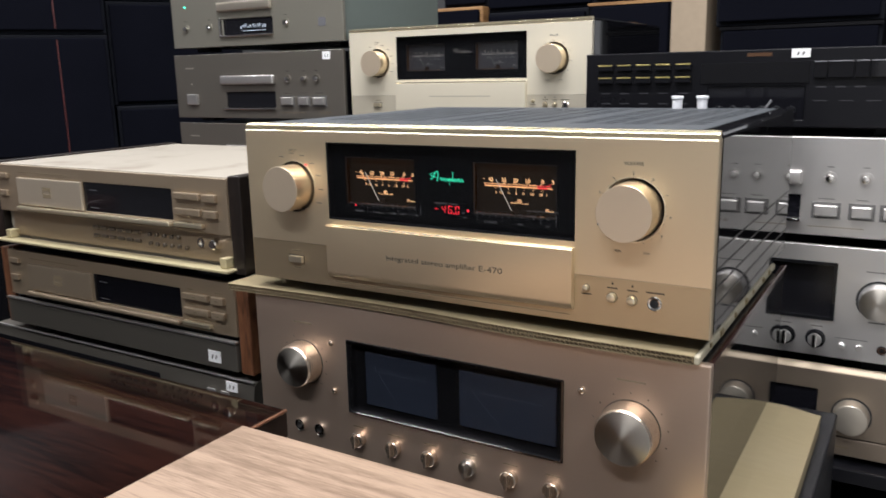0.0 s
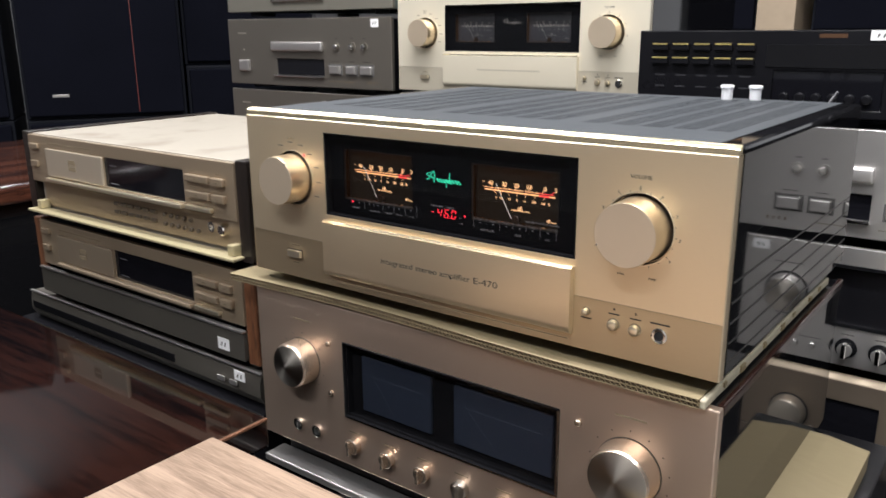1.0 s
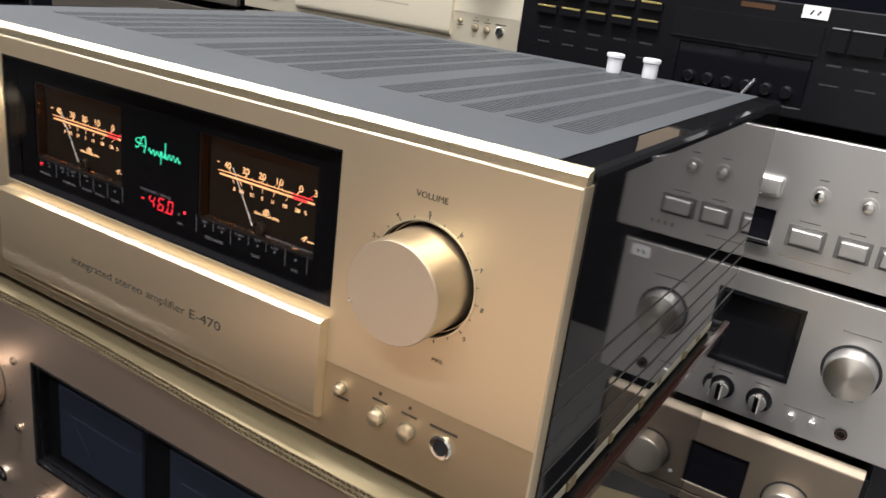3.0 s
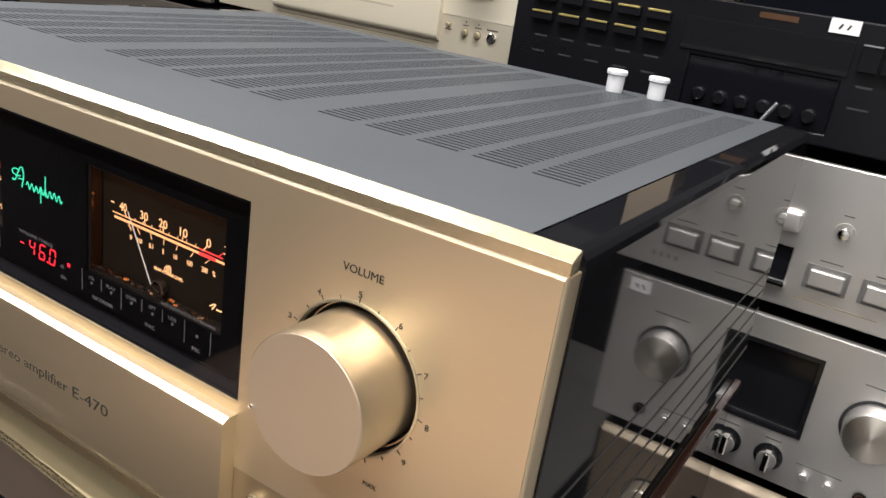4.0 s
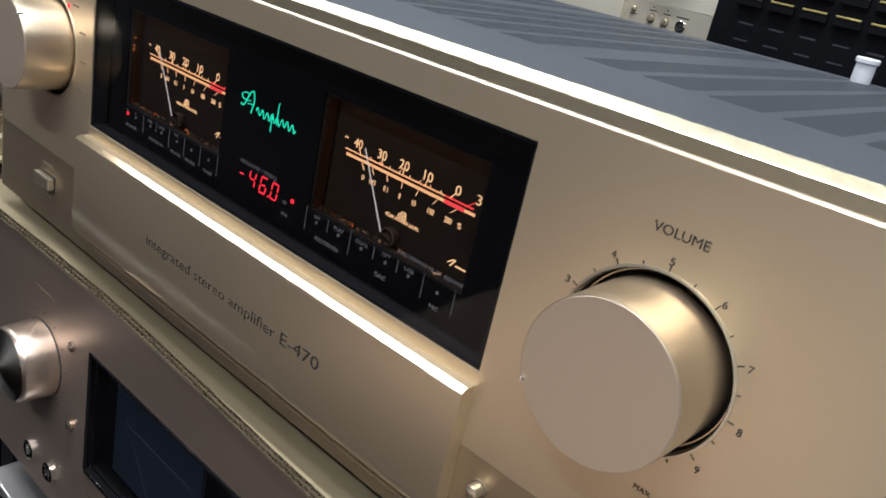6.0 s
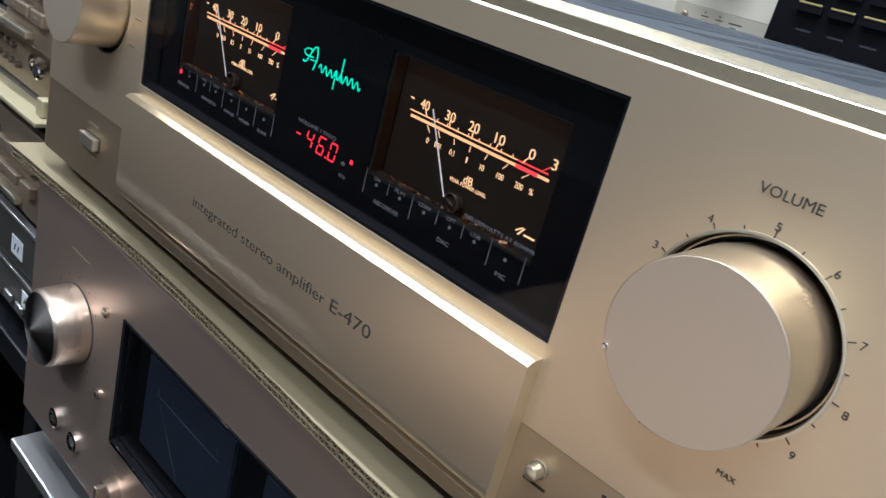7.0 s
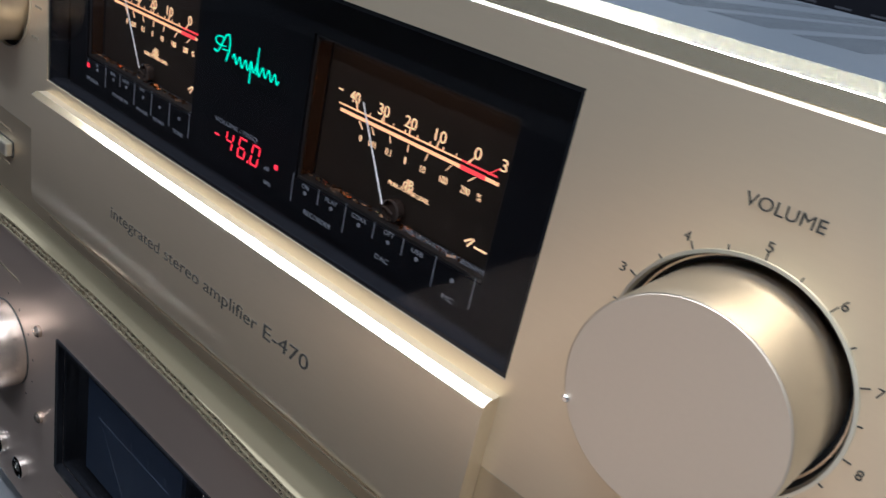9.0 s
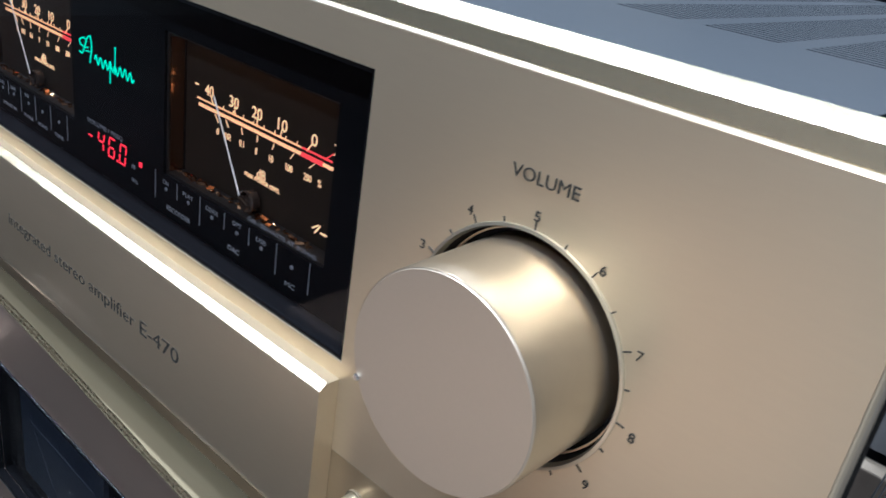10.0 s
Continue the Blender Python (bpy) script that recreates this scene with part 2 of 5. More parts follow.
def extrude_x(outline, x0, x1):
    """Prism along x from an outline of (y, z)."""
    bm = bmesh.new()
    a = [bm.verts.new((x0, y, z)) for y, z in outline]
    b = [bm.verts.new((x1, y, z)) for y, z in outline]
    bm.faces.new(a)
    bm.faces.new(b[::-1])
    for k in range(len(a)):
        q = (k + 1) % len(a)
        bm.faces.new((a[k], b[k], b[q], a[q]))
    bmesh.ops.recalc_face_normals(bm, faces=bm.faces)
    return bm


def extrude_y(outline, y0, y1):
    """Prism along y from an outline of (x, z)."""
    bm = bmesh.new()
    a = [bm.verts.new((x, y0, z)) for x, z in outline]
    b = [bm.verts.new((x, y1, z)) for x, z in outline]
    bm.faces.new(a)
    bm.faces.new(b[::-1])
    for k in range(len(a)):
        q = (k + 1) % len(a)
        bm.faces.new((a[k], b[k], b[q], a[q]))
    bmesh.ops.recalc_face_normals(bm, faces=bm.faces)
    return bm


def framed(x0, x1, z0, z1, holes, y0, y1, bevel=0.0):
    """A plate facing -y with rectangular holes (hx0, hx1, hz0, hz1) cut right through it."""
    xs = sorted({x0, x1, *(v for h in holes for v in h[:2])})
    zs = sorted({z0, z1, *(v for h in holes for v in h[2:])})
    bm = bmesh.new()
    grid = {}

    def vert(i, k, y):
        key = (i, k, y)
        if key not in grid:
            grid[key] = bm.verts.new((xs[i], y, zs[k]))
        return grid[key]

    solid = {(i, k) for i in range(len(xs) - 1) for k in range(len(zs) - 1)
             if not any(h[0] <= (xs[i] + xs[i + 1]) / 2 <= h[1] and h[2] <= (zs[k] + zs[k + 1]) / 2 <= h[3] for h in holes)}
    for i, k in solid:
        bm.faces.new([vert(i, k, y0), vert(i + 1, k, y0), vert(i + 1, k + 1, y0), vert(i, k + 1, y0)])
        bm.faces.new([vert(i, k, y1), vert(i, k + 1, y1), vert(i + 1, k + 1, y1), vert(i + 1, k, y1)])
        for di, dk, a, b in ((-1, 0, (0, 0), (0, 1)), (1, 0, (1, 0), (1, 1)), (0, -1, (0, 0), (1, 0)), (0, 1, (0, 1), (1, 1))):
            if (i + di, k + dk) not in solid:
                bm.faces.new([vert(i + a[0], k + a[1], y0), vert(i + b[0], k + b[1], y0), vert(i + b[0], k + b[1], y1), vert(i + a[0], k + a[1], y1)])
    bmesh.ops.recalc_face_normals(bm, faces=bm.faces)
    if bevel:
        sharp = [e for e in bm.edges if len(e.link_faces) == 2 and e.calc_face_angle(0) > 1.0]
        bmesh.ops.bevel(bm, geom=sharp, offset=bevel, segments=2, affect="EDGES", profile=0.5)
    return bm


def collar(cx, cz, half, radius, y0, y1, n=64):
    """A square piece of plate facing -y with a round hole right through it."""
    bm = bmesh.new()
    rows = []
    for k in range(n):
        c, s = math.cos(2 * math.pi * k / n), math.sin(2 * math.pi * k / n)
        out = half / max(abs(c), abs(s))
        rows.append([bm.verts.new((cx + out * c, y0, cz + out * s)), bm.verts.new((cx + (radius + 0.0004) * c, y0, cz + (radius + 0.0004) * s)),
                     bm.verts.new((cx + radius * c, y0 + 0.0004, cz + radius * s)), bm.verts.new((cx + radius * c, y1, cz + radius * s))])
    for k in range(n):
        a, b = rows[k], rows[(k + 1) % n]
        for j in range(3):
            bm.faces.new((a[j], a[j + 1], b[j + 1], b[j]))
    bmesh.ops.recalc_face_normals(bm, faces=bm.faces)
    if sum(f.normal.y for f in bm.faces) > 0:
        bmesh.ops.reverse_faces(bm, faces=bm.faces)
    return bm


def lettering(text, x, y, z, size, align="CENTER", depth=0.00015, squeeze=1.0):
    """Raised letters facing -y, their middle (or start) at x, z."""
    cu = bpy.data.curves.new("letters", "FONT")
    cu.body, cu.size, cu.align_x, cu.align_y, cu.extrude, cu.resolution_u = text, size, align, "CENTER", depth, 3
    ob = bpy.data.objects.new("letters", cu)
    scene.collection.objects.link(ob)
    bpy.context.view_layer.update()
    me = bpy.data.meshes.new_from_object(ob.evaluated_get(bpy.context.evaluated_depsgraph_get()))
    bpy.data.objects.remove(ob)
    bm = bmesh.new()
    bm.from_mesh(me)
    bpy.data.meshes.remove(me)
    bmesh.ops.transform(bm, matrix=pose(x, y, z, 90) @ Matrix.Diagonal((squeeze, 1, 1, 1)), verts=bm.verts)
    return bm


def bar(x0, z0, x1, z1, width, y, depth=0.0002):
    """A thin straight stroke facing -y."""
    bm = bmesh.new()
    add_stroke(bm, x0, z0, x1, z1, width, y, depth)
    return bm


def add_stroke(bm, x0, z0, x1, z1, width, y, depth=0.0002, width1=None):
    d = Vector((x1 - x0, z1 - z0)).normalized()
    s, s1 = Vector((-d.y, d.x)) * width / 2, Vector((-d.y, d.x)) * (width1 or width) / 2
    ring = [(x0 + s.x, z0 + s.y), (x0 - s.x, z0 - s.y), (x1 - s1.x, z1 - s1.y), (x1 + s1.x, z1 + s1.y)]
    a = [bm.verts.new((x, y, z)) for x, z in ring]
    b = [bm.verts.new((x, y + depth, z)) for x, z in ring]
    bm.faces.new(a)
    bm.faces.new(b[::-1])
    for k in range(4):
        q = (k + 1) % 4
        bm.faces.new((a[k], b[k], b[q], a[q]))


def tube(points, radius, n=10):
    """Round rod along a row of points."""
    bm = bmesh.new()
    pts = [Vector(p) for p in points]
    rings = []
    for k, p in enumerate(pts):
        d = (pts[min(k + 1, len(pts) - 1)] - pts[max(k - 1, 0)]).normalized()
        s = d.cross(Vector((0.3, 0.2, 1))).normalized()
        u = s.cross(d)
        rings.append([bm.verts.new(p + radius * (math.cos(2 * math.pi * j / n) * s + math.sin(2 * math.pi * j / n) * u)) for j in range(n)])
    for a, b in zip(rings, rings[1:]):
        for j in range(n):
            bm.faces.new((a[j], a[(j + 1) % n], b[(j + 1) % n], b[j]))
    bm.faces.new(rings[0])
    bm.faces.new(rings[-1][::-1])
    bmesh.ops.recalc_face_normals(bm, faces=bm.faces)
    return smooth(bm, 50)


# ---- the room ----
def slab(name, x0, x1, y0, y1, z0, z1, mat, label):
    return solo(name, box(x0, x1, y0, y1, z0, z1), mat, label, name.split("_")[0], kind="structure")


slab("floor", -3.2, 3.2, -3.2, 3.2, -0.1, 0.0, FLOOR, "cream sheet floor of a small audio shop")
slab("ceiling", -3.2, 3.2, -3.2, 3.2, 2.5, 2.6, CEILING, "plain dark ceiling board over the shop")
slab("wall_north", -3.2, 3.2, 3.0, 3.2, 0.0, 2.5, PLASTER, "plain grey plaster wall behind the speakers")
slab("wall_south", -3.2, 0.34, -3.2, -3.0, 0.0, 2.5, PLASTER, "plain grey plaster wall")
slab("wall_south_white", 0.34, 3.2, -3.2, -3.0, 0.0, 2.5, WHITE_WALL, "white painted stretch of wall")
slab("wall_east", 3.0, 3.2, -3.0, 3.0, 0.0, 2.5, PLASTER, "plain grey plaster wall")
slab("wall_west", -3.2, -3.0, -3.0, 3.0, 0.0, 2.5, PLASTER, "plain grey plaster wall")


def words(text, x, y, z, height, width=None, depth=0.00015, start=False):
    """Letters of a given cap height and length, facing -y, centred on x (or beginning there)."""
    bm = lettering(text, 0, 0, 0, 1.0, "LEFT", 0.0)
    xs, zs = [v.co.x for v in bm.verts], [v.co.z for v in bm.verts]
    sx = (width / (max(xs) - min(xs))) if width else height / 0.72
    sz = height / 0.72
    mid = min(xs) if start else (max(xs) + min(xs)) / 2
    for v in bm.verts:
        v.co = Vector((x + (v.co.x - mid) * sx, y, z + v.co.z * sz))
    r = bmesh.ops.extrude_face_region(bm, geom=list(bm.faces))
    bmesh.ops.translate(bm, verts=[v for v in r["geom"] if isinstance(v, bmesh.types.BMVert)], vec=(0, -depth, 0))
    bmesh.ops.recalc_face_normals(bm, faces=bm.faces)
    return bm


def knob(root, name, x, z, r, y0, y1, side, face, label, n=72, cone=0.0, bevel=0.0009, foot=1.04):
    """Turned knob standing on the face at y0 and reaching to y1 (towards -y)."""
    k = part(name, lathe(x, z, [(r * foot, y0), (r, y1 + bevel * 2), (r - bevel * 0.3, y1 + bevel), (r - bevel, y1 + 0.0002)], n), side, root, label)
    part("knob_face", lathe(x, z, [(r - bevel, y1 + 0.0002), (r - bevel * 1.3, y1), (r * 0.3, y1 - cone * 0.7), (0, y1 - cone)], n), face, k)
    return k


def meter(root, cx, lit, needle=True):
    """One level meter: frame, face plate, scales, needle with its hub. cx is the middle of the scale."""
    amber, line, red = (AMBER, AMBER_LINE, SCALE_RED) if lit else (DIM_SCALE, DIM_SCALE, DIM_SCALE)
    y, dx = 0.0160, cx - 0.295
    m = part("level_meter", box(0.2575 + dx, 0.3325 + dx, y, y + 0.002, 0.7045, 0.7475, 0.0003), METER_FACE if lit else METER_OFF, root, "lit level meter" if lit else "unlit level meter")
    part("meter_frame", framed(0.2560 + dx, 0.3340 + dx, 0.7036, 0.7488, [(0.2568 + dx, 0.3332 + dx, 0.7046, 0.7480)], y - 0.0055, y + 0.001), METER_FRAME, m)
    if lit:
        lamp = bpy.data.lights.new("meter_lamp", "AREA")
        lamp.shape, lamp.size, lamp.size_y, lamp.energy, lamp.color = "RECTANGLE", 0.066, 0.0025, 0.0022, (1.0, 0.45, 0.16)
        ob = new("meter_lamp", lamp)
        ob.location = (cx, y - 0.0040, 0.7474)
    works = bmesh.new()
    grit = random.Random(3)
    for q in range(44):
        gx = 0.2582 + dx + 0.0015 * q + 0.001 * grit.random()
        long, high = 0.0006 + 0.0026 * grit.random() ** 2, 0.0002 + 0.0009 * grit.random() ** 2
        vs = add_box(works, -long / 2, long / 2, -0.0006, 0.0006, 0, high)
        bmesh.ops.transform(works, matrix=pose(gx, y - 0.0036 + 0.0022 * grit.random(), 0.7047, grit.uniform(-50, 30), grit.uniform(-14, 14), grit.uniform(-40, 40)), verts=vs)
    tagged(part("movement_works", works, COPPER, m, "small copper works under the scale"), kind="stuff")
    # copper strip stands for lamp glow caught on the left wall
    part("rim_glow", box(0.2569 + dx, 0.2574 + dx, y - 0.0050, y - 0.0005, 0.7050, 0.7470), COPPER, m, "thin copper strip for the glow on the frame edge")
    y -= 0.0003
    part("scale_line", bar(0.2640 + dx, 0.7303, 0.3140 + dx, 0.7303, 0.00042, y), line, m)
    part("scale_line", bar(0.2650 + dx, 0.7285, 0.3140 + dx, 0.7285, 0.00095, y), line, m)
    part("red_scale_line", bar(0.3140 + dx, 0.7285, 0.3230 + dx, 0.7285, 0.00125, y), red, m)
    part("red_scale_line", bar(0.3140 + dx, 0.7303, 0.3265 + dx, 0.7303, 0.00050, y), red, m)
    part("scale_line", bar(0.3230 + dx, 0.7285, 0.3275 + dx, 0.7285, 0.00095, y), line, m)
    marks = ((0.2705, 0.2725, "40", 0.0046), (0.2830, 0.2835, "30", 0.0048), (0.2940, 0.2940, "20", 0.0050), (0.3055, 0.3045, "10", 0.0044),
             (0.3190, 0.3160, "0", 0.0026), (0.3280, 0.3235, "3", 0.0023))
    part("scale_mark", words("-", 0.2640 + dx, y, 0.7348, 0.0040, 0.0018), amber, m)
    for top, foot, text, wide in marks:
        part("scale_number", words(text, top + dx, y, 0.7337, 0.0035, wide * 0.92), amber, m)
        part("scale_tick", bar(foot + dx, 0.7300, foot + (top - foot) * 0.7 + dx, 0.7326, 0.0003, y), red if text == "3" else amber, m)
    for k in range(9):
        x = 0.2775 + dx + k * 0.0049
        part("scale_tick", bar(x, 0.7302, x + 0.0002, 0.7314, 0.00022, y), amber, m)
    for x, text, wide in ((0.2755, "0", 0.0011), (0.2805, "0.01", 0.0030), (0.2875, "0.1", 0.0022), (0.2945, "1", 0.0006), (0.3015, "10", 0.0018),
                          (0.3095, "100", 0.0029), (0.3175, "200", 0.0032), (0.3225, "%", 0.0016)):
        part("scale_number", words(text, x + dx, y, 0.7228, 0.0021, wide), amber, m)
        if text != "%":
            part("scale_tick", bar(x + dx, 0.7256, x + (0.2945 - x) * -0.10 + dx, 0.7276, 0.00025, y), amber, m)
    part("unit_mark", words("dB", 0.2975 + dx, y, 0.7166, 0.0029, 0.0040), amber, m)
    part("meter_caption", words("PEAK POWER LEVEL", 0.2980 + dx, y, 0.7146, 0.0013, 0.0165), amber, m)
    logo = bmesh.new()
    for a, b in (((0.321, 0.7095), (0.3235, 0.7112)), ((0.3222, 0.7085), (0.3242, 0.7112)), ((0.3245, 0.7093), (0.3290, 0.7093))):
        add_stroke(logo, a[0] + dx, a[1], b[0] + dx, b[1], 0.0005, y)
    part("maker_mark", logo, amber, m)
    if needle:
        part("needle", bar(0.2915 + dx, 0.7085, 0.2770 + dx, 0.7345, 0.00035, y - 0.0030, 0.0003), NEEDLE if lit else DIM_SCALE, m, "fine white needle with a slight added glow" if lit else "")
        part("needle_hub", lathe(0.2950 + dx, 0.7080, [(0.0035, y - 0.0005), (0.0035, y - 0.003), (0.0030, y - 0.0034), (0.0028, y - 0.0020), (0, y - 0.0020)], 40), HUB, m)
        part("needle_arm", tube([(0.2915 + dx, y - 0.0035, 0.7085), (0.2945 + dx, y - 0.0045, 0.7092), (0.2970 + dx, y - 0.0040, 0.7078)], 0.00035), HUB, m)
    return m


def logo_mark(root, lit, y):
    """Green maker's mark: a flourish, a row of small rounds and two tall strokes; plain shapes."""
    bm = bmesh.new()

    def run(points, w):
        for (a, b), (c, d) in zip(points, points[1:]):
            add_stroke(bm, a, b, c, d, w, y)

    run([(0.2212 + 0.0042 * math.cos(u) * (0.4 + u / 9), 0.7372 + 0.0014 * math.sin(u)) for u in np.linspace(0.4, 5.4, 14)], 0.00045)
    run([(0.2180 + 0.0072 * s, 0.7338 + 0.0062 * s ** 1.3 - 0.0012 * math.sin(6.28 * s)) for s in np.linspace(0, 1, 12)], 0.00055)
    run([(0.2252 + 0.0008 * math.sin(4 * s), 0.7402 - 0.0086 * s) for s in np.linspace(0, 1, 6)], 0.00060)
    run([(0.2222, 0.7348), (0.2262, 0.7352)], 0.00040)
    run([(0.2278 + 0.0238 * s, 0.7334 + 0.0014 * math.sin(50 * s) + 0.0002 * math.sin(19 * s)) for s in np.linspace(0, 1, 90)], 0.00046)
    run([(0.2374, 0.7283), (0.2376, 0.7352)], 0.00046)
    run([(0.2405, 0.7318), (0.2408, 0.7402)], 0.00046)
    part("maker_mark", bm, LOGO_GREEN if lit else DIM_SCALE, root, "glowing green script mark" if lit else "")


def segments(root, text, x, z, y):
    """Seven-segment digits."""
    on = {"4": "bcfg", "6": "acdefg", "0": "abcdef", "-": "g"}
    w, h, s = 0.0035, 0.0064, 0.0005
    for ch in text:
        if ch == ".":
            part("digit_point", bar(x - 0.0020, z - h / 2, x - 0.0013, z - h / 2, 0.0007, y), LED_RED, root)
            continue
        bm = bmesh.new()
        t, b, m = z + h / 2, z - h / 2, z
        place = {"a": (x, t, x + w, t), "b": (x + w, t - s, x + w, m + s), "c": (x + w, m - s, x + w, b + s), "d": (x, b, x + w, b),
                 "e": (x, m - s, x, b + s), "f": (x, t - s, x, m + s), "g": (x + s, m, x + w - s, m)}
        for c in on[ch]:
            p0, q0, p1, q1 = place[c]
            add_stroke(bm, p0 + 0.15 * (q0 - z), q0, p1 + 0.15 * (q1 - z), q1, 0.00046, y)
        part("digit", bm, LED_RED, root, "red glowing digit")
        x += w + 0.0035


METER_FACE = material("meter_plate", (0.013, 0.009, 0.006), 0.6, 0, 0.1, 200, 0.02)
METER_FACE.node_tree.nodes["Principled BSDF"].inputs["Specular IOR Level"].default_value = 0.1
METER_OFF = material("meter_plate_off", (0.013, 0.014, 0.018), 0.45, 0, 0.1, 200, 0.02)
METER_FRAME = material("meter_frame_brown", (0.006, 0.0045, 0.0035), 0.5, 0.1, 0.1, 200, 0.02)
DIM_SCALE = material("unlit_print", (0.16, 0.15, 0.14), 0.6, 0, 0.05, 200, 0.0)
GLASS_PRINT = material("glass_print", (0.115, 0.115, 0.125), 0.6, 0, 0.05, 200, 0.0)
# needle glows a little in place of the meter lamp's light on it
NEEDLE = material("needle_white_glow", (0.75, 0.70, 0.64), 0.5, 0, 0.03, 200, 0.0, emit=0.25)
HUB = material("needle_hub", (0.035, 0.024, 0.018), 0.08, 0.2, 0.1, 200, 0.0)
COPPER = material("copper_works", (0.62, 0.34, 0.18), 0.14, 1.0, 0.1, 200, 0.0)
WELL = material("display_backing", (0.0025, 0.0027, 0.0035), 0.8, 0, 0.1, 200, 0.02)
WELL.node_tree.nodes["Principled BSDF"].inputs["Specular IOR Level"].default_value = 0.05
KNOB_FACE = material("satin_knob_face", (0.67, 0.56, 0.42), 0.42, 0.75, 0.02, 900, 0.02)
# grey that stands for light caught along the side grooves
GROOVE_GLINT = material("grey_groove_glint", (0.05, 0.048, 0.046), 0.4, 0.4, 0.05, 200, 0.0)
# band of the rear unit, lightened for the lamp light it gets
BAND_LIT = material("lit_champagne_band", (0.58, 0.53, 0.42), 0.40, 0.5, 0.02, 900, 0.03, (0.15, 1, 1), 0.05)
CAP = material("champagne_top_strip", (0.90, 0.78, 0.53), 0.24, 0.9, 0.02, 700, 0.0, (0.1, 1, 1), rvar=0.0)


def gold_amplifier(lit, label, finish, detail=True):
    amp = thing("integrated_amplifier", 0.2325, 0.19, 0.6110, label, "amplifier", "gold amplifiers")
    # front panel: upper plate with the window, lower band, top strip
    part("front_panel", framed(0.0032, 0.4618, 0.6632, 0.7722, [(0.1040, 0.3540, 0.6895, 0.7625), (0.0365, 0.0905, 0.6915, 0.7455), (0.3735, 0.4275, 0.6915, 0.7455)], 0.0, 0.0085), finish, amp)
    lip = [(0.0000, 0.7716), (0.0012, 0.7731), (0.0085, 0.7731), (0.0085, 0.7723), (0.0004, 0.7723)]
    part("panel_lip", extrude_x(lip, 0.0032, 0.4618), GOLD_EDGE, amp, "polished upper lip of the panel")
    part("lower_band", box(0.0032, 0.4618, 0.0003, 0.0085, 0.6230, 0.6630, 0.0005), GOLD_BAND if lit else BAND_LIT, amp, "slightly darker lower band")
    strip = [(0.0010, 0.77315), (0.0066, 0.77315), (0.0066, 0.7793), (0.0061, 0.7794), (0.0012, 0.7771), (0.0010, 0.7769)]
    part("top_strip", extrude_x(strip, 0.0026, 0.4624), CAP, amp, "bright top strip")
    for s in (-1, 1):
        bm = bmesh.new()
        ring = [(0.2294 * s, 0.0002), (0.2298 * s, 0.0003), (0.2302 * s, 0.0010), (0.2302 * s, 0.0086), (0.2294 * s, 0.0086)]
        lo = [bm.verts.new((0.2325 + x, y, 0.6232)) for x, y in ring]
        hi = [bm.verts.new((0.2325 + x, y, 0.7730)) for x, y in ring]
        bm.faces.new(lo)
        bm.faces.new(hi)
        for k in range(5):
            bm.faces.new((lo[k], lo[(k + 1) % 5], hi[(k + 1) % 5], hi[k]))
        bmesh.ops.recalc_face_normals(bm, faces=bm.faces)
        part("panel_edge", bm, finish, amp, "square panel edge")
    # window
    part("window_frame", framed(0.1040, 0.3540, 0.6895, 0.7625, [(0.1052, 0.3528, 0.6907, 0.7613)], 0.0006, 0.0080), BLACK_GLOSS, amp)
    part("window_backing", box(0.1042, 0.3538, 0.0190, 0.0210, 0.6897, 0.7623), WELL, amp)
    part("window_surround", framed(0.1042, 0.3538, 0.6897, 0.7623, [(0.1185, 0.1965, 0.7036, 0.7488), (0.2560, 0.3340, 0.7036, 0.7488)], 0.0095, 0.0105), WELL, amp)
    pane = part("window_pane", box(0.1054, 0.3526, 0.0008, 0.0016, 0.6909, 0.7611), PANE, amp, "clear glass pane")
    pane.visible_shadow = False
    meter(amp, 0.295, lit)
    meter(amp, 0.1575, lit)
    y = 0.0020
    logo_mark(amp, lit, y)
    if lit:
        segments(amp, "-46.0", 0.2218, 0.7072, y)
        part("indicator", box(0.2546, 0.2560, y, y + 0.0003, 0.7067, 0.7081), LED_RED, amp)
        part("indicator", box(0.1345, 0.1357, y, y + 0.0003, 0.7040, 0.7056), LED_RED, amp)
